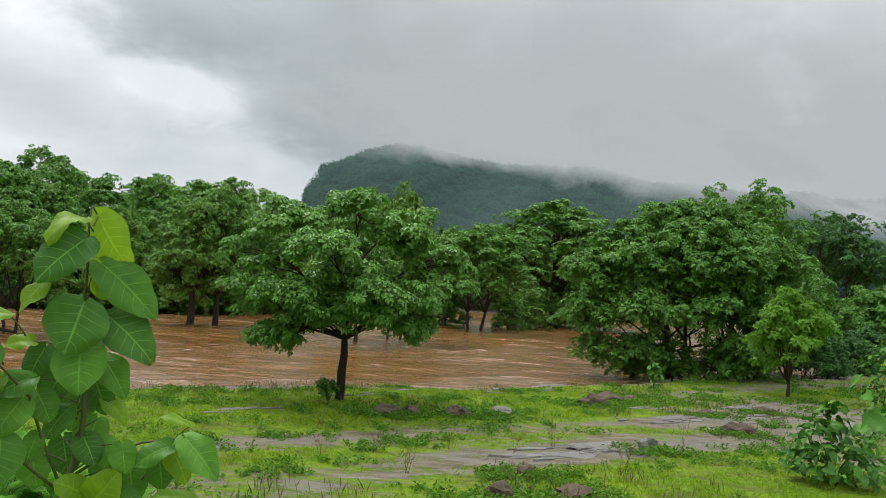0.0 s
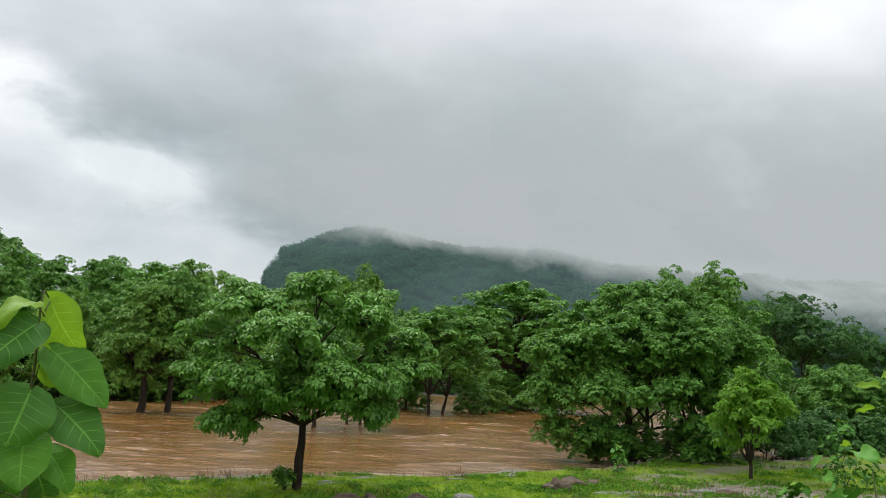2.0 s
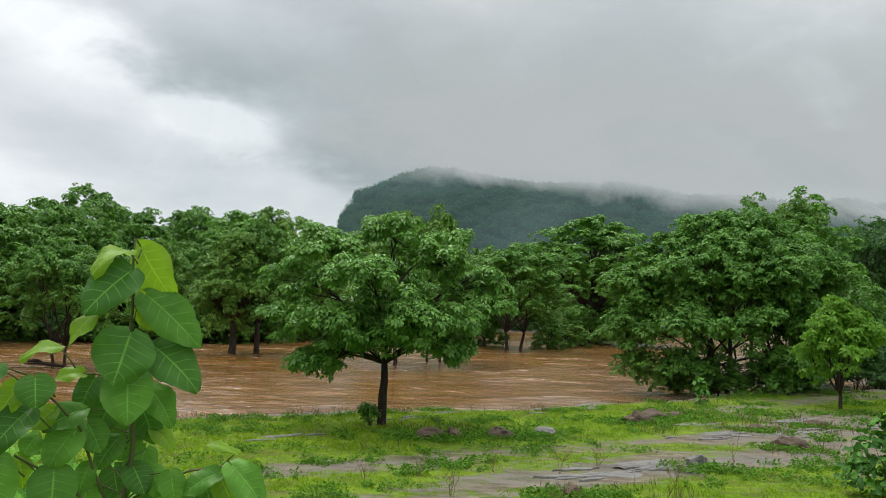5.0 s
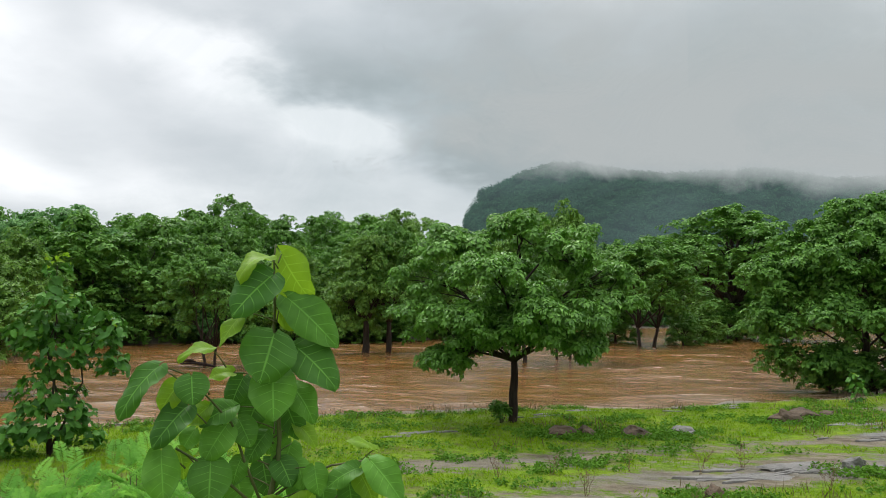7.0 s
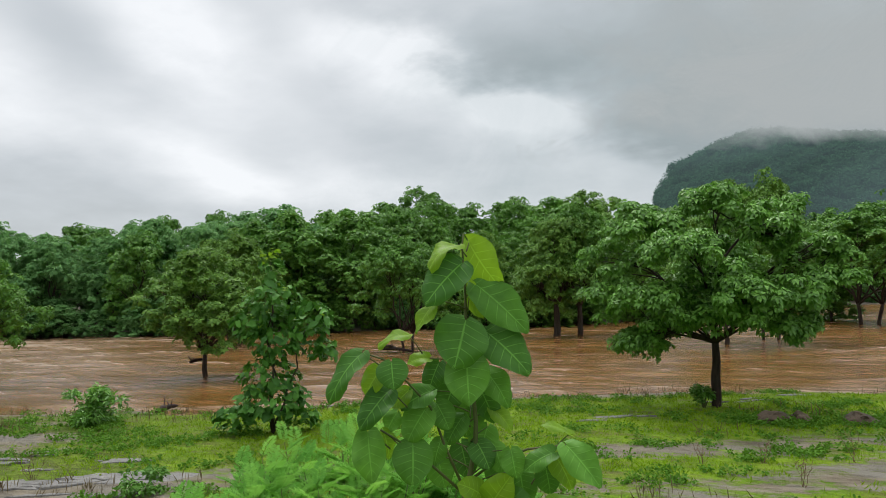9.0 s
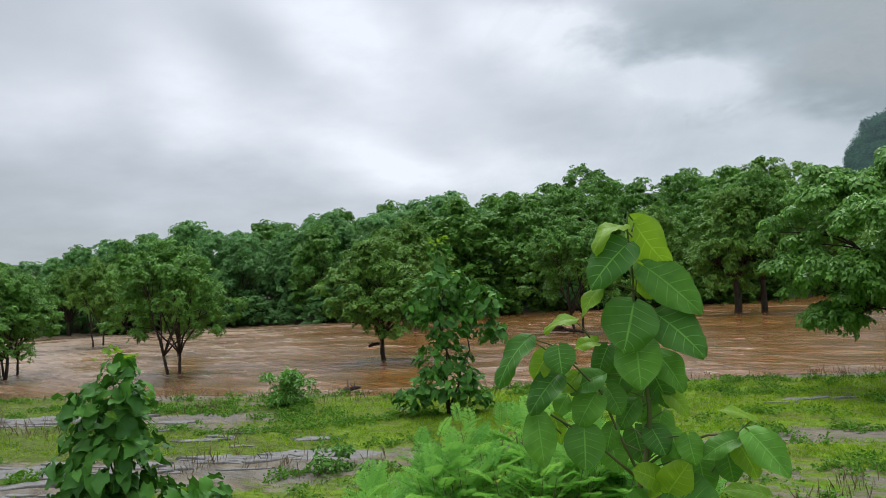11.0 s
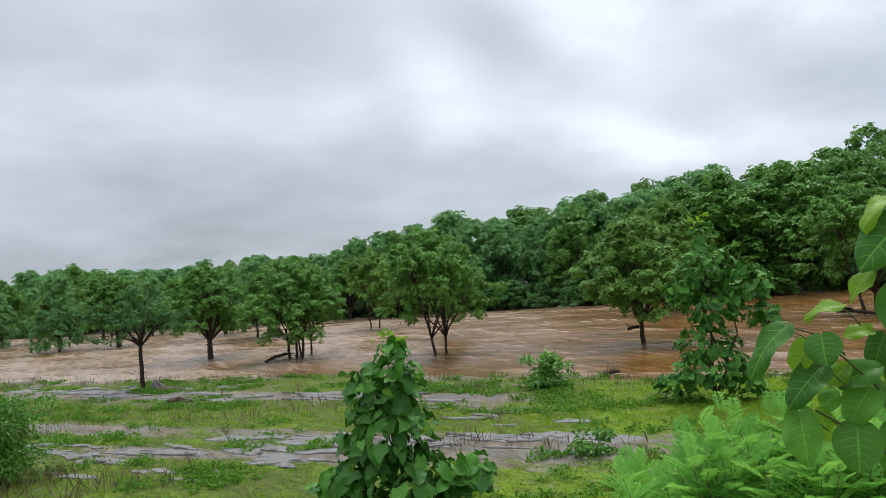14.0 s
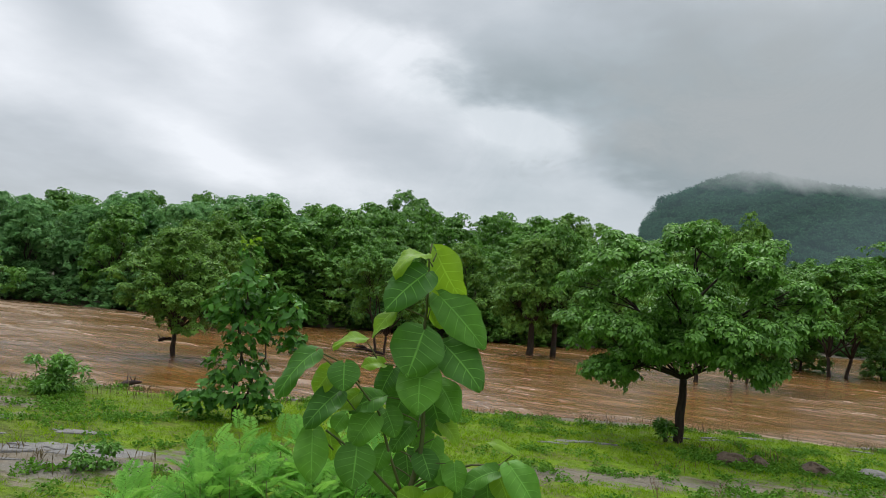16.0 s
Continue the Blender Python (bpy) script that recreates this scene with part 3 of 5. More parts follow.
def hill_z(x, y):
    lateral = x * 720.0 / max(y, 300)
    top = np.interp(lateral, HX, HZ)
    t = smooth(400, 735, y)
    rough = 9 * noise.noise(Vector((x * 0.012, y * 0.012, 2))) + 4 * noise.noise(Vector((x * 0.04, y * 0.04, 7)))
    return float(top) * t + rough * t * (1 if top > 60 else top / 60)


def make_hill():
    xs, ys = np.arange(-260, 900, 8.0), np.arange(395, 1000, 8.0)
    V = [(x, y, hill_z(x, y) + 4) for y in ys for x in xs]
    n = len(xs)
    q = np.array([(j * n + i, j * n + i + 1, (j + 1) * n + i + 1, (j + 1) * n + i) for j in range(len(ys) - 1) for i in range(n - 1)])
    hill = new("hill", array_mesh("hill", np.array(V), q, HILL, True))
    tagged(hill, "steep flat-topped hill covered in forest", "hill", kind="structure")
    rs = np.random.RandomState(5)
    C = []
    while len(C) < 5200:
        y = rs.uniform(430, 770)
        x = rs.uniform(-0.24, 0.75) * y
        z = hill_z(x, y)
        if z > 12:
            C.append((x, y, z + 4 + rs.uniform(2.5, 5.0)))
    C = np.array(C)
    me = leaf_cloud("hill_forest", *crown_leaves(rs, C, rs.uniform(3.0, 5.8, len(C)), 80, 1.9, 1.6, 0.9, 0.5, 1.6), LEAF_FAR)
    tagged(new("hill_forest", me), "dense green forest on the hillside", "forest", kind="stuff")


make_hill()


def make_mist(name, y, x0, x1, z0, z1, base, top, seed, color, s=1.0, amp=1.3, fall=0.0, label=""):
    """A glowing see-through sheet that stands for drifting cloud and haze: gently bowed, thin at its foot and ragged.
    """
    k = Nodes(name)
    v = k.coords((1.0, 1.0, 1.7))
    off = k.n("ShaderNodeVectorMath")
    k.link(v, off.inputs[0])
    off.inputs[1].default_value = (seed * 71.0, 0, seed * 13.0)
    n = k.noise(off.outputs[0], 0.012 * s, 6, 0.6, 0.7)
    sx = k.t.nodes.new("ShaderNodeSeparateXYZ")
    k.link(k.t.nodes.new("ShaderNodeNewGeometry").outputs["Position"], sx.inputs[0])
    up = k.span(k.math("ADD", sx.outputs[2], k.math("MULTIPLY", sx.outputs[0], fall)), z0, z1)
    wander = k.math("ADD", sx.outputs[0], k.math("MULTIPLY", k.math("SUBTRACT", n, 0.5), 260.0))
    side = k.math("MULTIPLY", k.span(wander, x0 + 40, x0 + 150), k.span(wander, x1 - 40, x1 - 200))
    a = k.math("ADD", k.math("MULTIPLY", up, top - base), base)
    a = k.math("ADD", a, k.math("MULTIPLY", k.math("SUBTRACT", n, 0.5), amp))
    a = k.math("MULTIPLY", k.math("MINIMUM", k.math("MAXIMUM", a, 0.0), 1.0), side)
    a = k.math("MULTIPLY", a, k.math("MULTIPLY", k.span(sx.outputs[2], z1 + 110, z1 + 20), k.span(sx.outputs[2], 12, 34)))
    # emission gives the pale tone of cloud and haze; it is no lamp
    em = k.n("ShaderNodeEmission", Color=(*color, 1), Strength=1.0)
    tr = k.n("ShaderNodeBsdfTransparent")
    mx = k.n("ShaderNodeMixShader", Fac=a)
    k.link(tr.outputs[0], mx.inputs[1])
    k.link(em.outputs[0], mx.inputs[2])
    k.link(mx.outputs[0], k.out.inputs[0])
    V, F = [], []
    nx, nz = 24, 8
    for j in range(nz + 1):
        for i in range(nx + 1):
            x = x0 + (x1 - x0) * i / nx
            V.append((x, y + 10 * math.sin(i * 0.35), 8 + (z1 + 122) * j / nz))
    for j in range(nz):
        for i in range(nx):
            a0 = j * (nx + 1) + i
            F.append((a0, a0 + 1, a0 + nx + 2, a0 + nx + 1))
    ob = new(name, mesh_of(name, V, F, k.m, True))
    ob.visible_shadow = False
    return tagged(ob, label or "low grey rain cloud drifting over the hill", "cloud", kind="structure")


# first sheet: a bluish glow laid over the hill as distance haze
make_mist("mist_veil", 395, -330, 760, 8, 110, 0.19, 0.27, 1, (0.235, 0.345, 0.37), 0.6, 0.5, 0.0, "thin glowing bluish sheet standing for haze before the hill")
make_mist("mist_bank", 388, -160, 800, 65, 81, -0.45, 0.85, 4, (0.42, 0.455, 0.465), 1.7, 2.2, 0.03)
make_mist("mist_bank", 380, -160, 800, 60, 88, -0.75, 0.9, 9, (0.43, 0.465, 0.475), 0.9, 2.6, 0.15)

# ---- trees of the flooded river and its banks ----
MAIN_FORM = ((-3.2, 0.2, 5.0, 1.2, 1.4, 0.9), (-3.2, -0.6, 3.6, 1.1, 1.3, 0.7), (-2.4, -0.4, 2.2, 0.8, 1.0, 0.4), (-1.5, -0.8, 2.6, 0.9, 0.9, 0.45), (-1.9, -0.6, 6.1, 1.4, 1.5, 0.8),
             (0.2, 0.2, 6.6, 1.4, 1.6, 0.7), (1.9, -0.4, 6.0, 1.4, 1.4, 0.8), (3.0, 0.3, 4.9, 1.3, 1.3, 0.8), (3.6, 0.1, 4.3, 0.9, 0.8, 0.4), (2.6, -0.5, 3.6, 1.1, 1.3, 0.7),
             (2.5, 0.1, 2.75, 0.6, 0.9, 0.4), (0.6, -1.6, 3.1, 0.9, 0.8, 0.4), (-0.4, -2.4, 5.0, 1.5, 1.2, 0.9), (1.2, -2.2, 3.7, 1.3, 1.0, 0.7), (-1.5, -2.2, 3.6, 1.3, 1.0, 0.7),
             (0.0, 2.4, 5.0, 1.6, 1.2, 1.0), (-0.3, -1.8, 3.2, 1.3, 0.9, 0.55), (-2.0, -1.4, 2.5, 0.7, 0.8, 0.4), (1.5, -1.0, 3.0, 0.9, 0.9, 0.4),
             (-0.6, 1.6, 3.9, 1.8, 1.2, 0.7), (0.3, 0.0, 4.2, 1.6, 1.2, 1.0))
main_tree = tree("tree", 11, 7.75, 7.9, 2.15, 440, 138, 0.19, 0.10, LEAF_MAIN, 0.145, 1, 13, 0.24, 0.43, 0.55, 0.5, BARK_WET, fill=0.45, form=MAIN_FORM)
tagged(main_tree, "round-crowned green tree with a dark trunk on the grassy bank", "tree")
put(main_tree, -3.3, 26.2, -0.05, 0)

WOODS = "trees along the river"
KINDS = []
# kinds 0 to 5 stand alone in the flood, 6 is a thicket, 7 to 11 fill the far forest
for seed, w, clear, leaf, stems, low, girth in ((21, 7.6, 2.6, LEAF_WOOD, 1, 0.22, 0.26), (22, 8.4, 2.2, LEAF_OLIVE, 2, 0.2, 0.16),
                                                (23, 6.8, 3.0, LEAF_OLIVE, 1, 0.18, 0.3), (24, 8.8, 2.0, LEAF_WOOD, 2, 0.2, 0.16),
                                                (25, 7.2, 2.4, LEAF_OLIVE, 1, 0.2, 0.16), (26, 9.0, 2.4, LEAF_WOOD, 3, 0.2, 0.18)):
    KINDS.append(tree("tree", seed, 10.0, w, clear, 190, 102, 0.26, 0.155, leaf, girth, stems, 13, low * 1.15, 0.72, 0.6, 0.4, fill=0.6, lobe_low=0.2))
# the thicket's dark leaf colour stands for shade under the closed canopy
KINDS.append(tree("thicket", 27, 10.0, 15.0, 0.6, 130, 48, 0.6, 0.36, LEAF_DARK, 0.2, 3, 10, 0.0, 1.3, 0.8, 0.3, simple=True))
for seed, w, leaf in ((31, 7.6, LEAF_WOOD), (32, 7.0, LEAF_WOOD), (33, 8.2, LEAF_OLIVE), (34, 6.6, LEAF_WOOD), (35, 7.4, LEAF_MAIN)):
    KINDS.append(tree("tree", seed, 10.0, w, 2.6, 110, 96, 0.32, 0.20, leaf, 0.16, 1, 12, 0.10, 0.95, 0.7, 0.35, fill=0.65, simple=True, lobe_low=0.15))
# kinds for the forest upstream, with distance haze put into their paler leaf colour
for seed, w in ((36, 7.8), (37, 7.0), (38, 8.4)):
    KINDS.append(tree("tree", seed, 10.0, w, 2.6, 110, 96, 0.32, 0.20, LEAF_HAZED, 0.16, 1, 12, 0.08, 0.95, 0.7, 0.35, fill=0.65, simple=True, lobe_low=0.12))
used = [False] * len(KINDS)


def plant(kind, x, y, z, h, turn, wide=1.0, label="", group=WOODS):
    """One more tree of a kind, h metres tall."""
    s = h / 10.0
    if not used[kind]:
        used[kind] = True
        ob = put(KINDS[kind], x, y, z, turn, s * wide, s)
    else:
        ob = copy_at(KINDS[kind], x, y, z, turn, s * wide, s)
    return tagged(ob, label or "green broad-leaved tree of the riverside forest", "tree" if kind != 6 else "thicket", group)


FLOOD = "leafy tree standing in brown flood water"
plant(2, -22.6, 67.7, -1.0, 12.2, 40, 0.85, FLOOD)
plant(0, -21.0, 69.9, -1.0, 13.5, 140, 0.75, FLOOD)
plant(4, -6.8, 60.4, -1.0, 13.2, 80, 0.75, FLOOD)
plant(1, -4.0, 65.6, -1.0, 14.2, 10, 0.7, FLOOD)
plant(3, 4.2, 92.0, -1.0, 13.8, 200, 1.25, FLOOD)
plant(0, 17.8, 119.0, -1.0, 20.8, 300, 1.45, FLOOD)
plant(3, -28.6, 50.0, -1.0, 9.4, 70, 0.95, FLOOD)
plant(1, -47.8, 52.0, -1.0, 11.0, 25, 0.9, FLOOD)
plant(0, -58.1, 13.5, -1.0, 7.7, 15, 1.05, FLOOD)
plant(5, -49.3, 17.1, -1.0, 7.4, 220, 1.05, FLOOD)
plant(3, -50.9, 18.4, -1.0, 7.6, 40, 0.85, FLOOD)
plant(3, -39.5, 22.9, -1.0, 8.3, 95, 0.95, FLOOD)
plant(4, -30.8, 31.1, -1.0, 7.8, 170, 1.1, FLOOD)
bank_tree = tree("tree", 61, 5.2, 4.7, 2.3, 66, 48, 0.15, 0.085, LEAF_DARK, 0.10, 1, 9, 0.42, 0.5, 0.4, 0.4, BARK_WET, lobe_low=0.1)
tagged(put(bank_tree, -37.8, 5.6, -0.1, 60), "small open-crowned tree with a dark trunk on the rocky bank", "tree", WOODS)
plant(0, -90.0, 11.0, -1.0, 8.6, 200, 1.0, FLOOD)
plant(4, -101.0, 6.0, -1.0, 8.4, 80, 1.1, FLOOD)
plant(1, -88.0, 45.0, -1.0, 9.6, 310, 0.9, FLOOD)
plant(0, -80.0, 47.0, -1.0, 9.6, 20, 0.9, FLOOD)
plant(4, -51.0, 30.0, -1.0, 6.6, 250, 0.6, FLOOD)
plant(3, -76.0, 24.0, -1.0, 8.2, 150, 0.9, FLOOD)
plant(1, -70.0, 33.0, -1.0, 8.8, 60, 0.85, FLOOD)
more = random.Random(19)
for i in range(20):
    x, y = to_xy(more.uniform(-125, -52), more.uniform(52, 88))
    plant(more.choice((0, 3, 12, 13, 14)), x, y, -1.0, more.uniform(7.0, 9.0) * (0.8 + math.hypot(x, y) / 320), more.uniform(0, 360), more.uniform(0.8, 1.0), FLOOD)
for x, y, h, kind in ((0.6, 99.0, 7.5, 8), (8.6, 96.0, 5.0, 8), (11.8, 104.0, 6.0, 9), (14.4, 112.0, 7.0, 8), (21.5, 116.0, 8.0, 7), (24.5, 112.0, 9.0, 8), (18.6, 121.0, 6.0, 8), (-1.6, 108.0, 8.5, 7)):
    plant(kind, x, y, -1.2, h, x * 50, 1.35, "low bushy young tree at the flooded forest edge")
# the wood on the near bank downstream
BIG_FORM = ((-5.0, -0.5, 6.5, 2.1, 2.4, 1.4), (-5.4, -0.8, 4.0, 1.8, 2.2, 1.2), (-4.2, -0.8, 1.9, 1.7, 2.0, 1.0), (-3.4, 0.0, 8.5, 2.1, 2.4, 1.3),
            (-0.6, 0.2, 9.9, 2.3, 2.6, 1.2), (2.0, 0.4, 10.0, 2.2, 2.4, 1.2), (4.4, 0.5, 8.7, 2.1, 2.4, 1.3), (5.9, 0.8, 6.8, 1.8, 2.2, 1.3),
            (-1.6, -3.2, 7.2, 2.6, 1.8, 1.5), (2.0, -3.4, 7.2, 2.6, 1.8, 1.5), (4.6, -1.8, 4.9, 2.0, 2.2, 1.5), (-2.4, -3.6, 4.4, 2.2, 1.6, 1.3),
            (0.9, -4.0, 4.4, 2.4, 1.5, 1.3), (2.8, -3.4, 2.2, 1.9, 1.6, 1.1), (5.2, -0.8, 2.4, 1.7, 2.0, 1.2), (-2.8, -2.6, 2.0, 1.5, 1.4, 0.9),
            (-2.8, -1.8, 6.2, 2.2, 1.6, 1.4), (0.2, -2.0, 8.8, 2.6, 1.8, 1.2), (3.4, -1.6, 8.0, 2.2, 1.8, 1.2), (0.0, 3.0, 6.6, 3.4, 1.8, 2.4))
big_tree = tree("tree", 51, 11.5, 13.8, 1.8, 560, 132, 0.26, 0.155, LEAF_WOOD, 0.24, 3, 18, 0.0, 0.8, 0.65, 0.45, fill=0.5, form=BIG_FORM)
put(big_tree, 14.3, 45.7, -0.8, 0)
tagged(big_tree, "broad dense tree whose crown hangs to the water", "tree", WOODS)
plant(3, 18.6, 47.5, -0.6, 10.2, 130, 1.1)
plant(2, 22.0, 54.0, 0.0, 13.0, 60, 0.7)

SKY_AZ = (-40, -30, -24, -17, -12, -5, 0, 6, 12, 19.6, 24, 29, 33, 43, 48, 56, 61, 69, 81, 92)
SKY_EL = (3.0, 3.2, 3.4, 5.0, 5.0, 5.2, 5.4, 6.8, 7.3, 7.9, 7.4, 8.0, 6.9, 6.0, 5.4, 5.3, 4.6, 2.9, 2.7, 3.0)
rng = random.Random(3)
for back, step in ((3.0, 5.4), (9.0, 6.4), (17.0, 8.0), (30.0, 10.0), (48.0, 14.0)):
    u = -175.0
    while u < 175:
        u += step * rng.uniform(0.7, 1.35)
        v = far_edge(u) + back + rng.uniform(-2.5, 2.5)
        x, y = to_xy(u, v)
        d = math.hypot(x, y)
        az = math.degrees(math.atan2(-x, y))
        z = land(u, v)
        room = 4 + d * math.tan(radians(float(np.interp(az, SKY_AZ, SKY_EL)))) - z
        h = min(rng.uniform(10.5, 15.0) if back < 20 else 19.0, room * rng.uniform(0.88, 1.08))
        if h < 4:
            continue
        plant(rng.choice((12, 13, 14, 13, 10) if az > 36 else (7, 7, 8, 8, 9, 10, 11)), x, y, z - 0.3, h, rng.uniform(0, 360), rng.uniform(0.85, 1.15))
# low bushy growth along the far water's edge
u = -150.0
while u < 70:
    u += rng.uniform(2.2, 6.5)
    x, y = to_xy(u, far_edge(u) + rng.uniform(-1.0, 2.2))
    plant(rng.choice((12, 13, 14) if u < -15 else (7, 9, 10, 11)), x, y, -1.2, rng.uniform(3.2, 6.2), rng.uniform(0, 360), rng.uniform(1.0, 1.5), "low bushy young tree at the flooded forest edge")
for i in range(16):
    x, y = to_xy(rng.uniform(48, 80), rng.uniform(31, 46))
    az = math.degrees(math.atan2(-x, y))
    room = 4 + math.hypot(x, y) * math.tan(radians(float(np.interp(az, SKY_AZ, SKY_EL)))) - 0.3
    plant(rng.choice((7, 8, 10, 7)), x, y, -0.3, room * rng.uniform(0.75, 1.0), rng.uniform(0, 360), 1.0)
for i in range(120):
    u = rng.uniform(-170, 150)
    v = far_edge(u) + (rng.uniform(-0.5, 4.0) if i < 80 else rng.uniform(6, 22))
    x, y = to_xy(u, v)
    plant(6, x, y, max(land(u, v), WATER_Z) - 0.4, rng.uniform(2.6, 5.0), rng.uniform(0, 360), rng.uniform(0.9, 1.3), "low leafy thicket at the far water's edge", "thickets on the far bank")
for i in range(12):
    x, y = to_xy(rng.uniform(45, 72), rng.uniform(29, 33))
    plant(6, x, y, -0.4, rng.uniform(2.0, 3.6), rng.uniform(0, 360), 1.1, "low leafy thicket under the riverside trees", "thickets on the near bank")

# small trees added in place of the broad tree's low hanging branches
for x, y, h in ((11.6, 44.6, 2.4), (13.6, 43.6, 2.9), (16.2, 43.4, 3.0), (18.4, 44.0, 2.6)):
    plant(7, x, y, -0.9, h, x * 40, 1.5, "low leafy growth standing in for branches hanging from a broad crown", "thickets on the near bank")

tall = tree("tree", 41, 13.6, 5.4, 7.0, 60, 90, 0.24, 0.14, LEAF_WOOD, 0.14, 1, 6, 0.56, 0.7, lobe_low=0.1)
tagged(put(tall, 22.2, 51.6, -0.3, 30, 1.0, 1.01), "tall slim tree rising behind a broad crown", "tree", WOODS)
tagged(copy_at(tall, 18.9, 53.0, -0.3, 140, 0.8, 0.99), "tall slim tree rising behind a broad crown", "tree", WOODS)
dark = tree("tree", 42, 15.8, 18.5, 3.0, 250, 110, 0.36, 0.2, LEAF_DARK, 0.3, 2, 9, 0.3, 1.5)
tagged(put(dark, 43.8, 85.0, 0.0, 0), "wide dark evergreen tree standing behind the wood", "tree")
tagged(copy_at(dark, 59.0, 82.0, -0.2, 130, 1.0), "wide dark evergreen tree standing behind the wood", "tree")
small = tree("tree", 43, 5.4, 4.0, 0.9, 95, 75, 0.26, 0.14, LEAF_LIME, 0.09, 1, 8, 0.14, 0.5)
tagged(put(small, 16.8, 36.0, -0.05, 0), "small light green tree at the edge of the wood", "tree")


# ---- broad-leaved saplings ----
def blade_mesh(length, width, fold, curl, seed, mat, nl=12, nw=8):
    """A broad heart-shaped leaf along +x: folded at the midrib, curling down towards its tip, with a wavy rim."""
    rng = random.Random(seed)
    V, S, T = [], [], []
    ph, wave, bulge = rng.uniform(0, 6), rng.uniform(0.05, 0.12), rng.uniform(0.010, 0.022)
    for i in range(nl + 1):
        t = i / nl
        half = width * 0.5 * max(0.02, math.sin(math.pi * min(1.0, (t * 0.97 + 0.03)) ** 0.75)) ** 0.6
        for j in range(nw + 1):
            s = 2 * j / nw - 1
            x = length * (t - 0.16 * s * s * (1 - t) ** 4)
            z = fold * abs(s) * half - curl * length * t * t + wave * length * math.sin(11 * t + ph + 2 * s) * s * s + bulge * length * math.sin(19 * (t - 0.2 * abs(s))) * abs(s)
            V.append((x, s * half, z - 0.35 * fold * half * s * s))
            S.append(abs(s))
            T.append(t)
    n = nw + 1
    q = np.array([(i * n + j, i * n + j + 1, (i + 1) * n + j + 1, (i + 1) * n + j) for i in range(nl) for j in range(nw)])
    me = array_mesh("leaf", np.array(V), q, mat, True)
    me.attributes.new("ls", "FLOAT", "POINT").data.foreach_set("value", S)
    me.attributes.new("lt", "FLOAT", "POINT").data.foreach_set("value", T)
    return me


def aim_leaf(base, way, facing):
    x = Vector(way).normalized()
    y = Vector(facing).cross(x).normalized()
    z = x.cross(y)
    m = Matrix((x, y, z)).transposed().to_4x4()
    return Matrix.Translation(base) @ m


def round_leaf(length, width, fold, arch, seed, mat, nl=16, nw=10):
    """A nearly round leaf along +x, heart-shaped at its foot, folded at the midrib and puckered between the side veins."""
    rng = random.Random(seed)
    V, S, T = [], [], []
    ph, wave, bulge, skew = rng.uniform(0, 6), rng.uniform(0.04, 0.085), rng.uniform(0.010, 0.018), rng.uniform(-0.05, 0.05)
    for i in range(nl + 1):
        t = i / nl
        half = width * 0.5 * max(0.012, math.sin(math.pi * t ** 0.80)) ** 0.5 * (1 - 0.16 * max(0.0, t - 0.55) / 0.45) * 0.96
        for j in range(nw + 1):
            q = 2 * j / nw - 1
            x = length * (t - 0.13 * q * q * (1 - t) ** 3 + 0.012 * math.sin(23 * t + ph) * q * q)
            z = fold * abs(q) * half - 0.45 * fold * half * q * q + arch * length * 2.2 * (t - t * t) - arch * length * 0.15 * q * q
            z += wave * length * math.sin(9 * t + ph + 2 * q) * q * q + bulge * length * math.sin(36 * (t - 0.2 * abs(q))) * abs(q)
            V.append((x, (q + skew * (1 - q * q) * t) * half, z))
            S.append(abs(q))
            T.append(t)
    n = nw + 1
    quads = np.array([(i * n + j, i * n + j + 1, (i + 1) * n + j + 1, (i + 1) * n + j) for i in range(nl) for j in range(nw)])
    me = array_mesh("leaf", np.array(V), quads, mat, True)
    me.attributes.new("ls", "FLOAT", "POINT").data.foreach_set("value", S)
    me.attributes.new("lt", "FLOAT", "POINT").data.foreach_set("value", T)
    return me


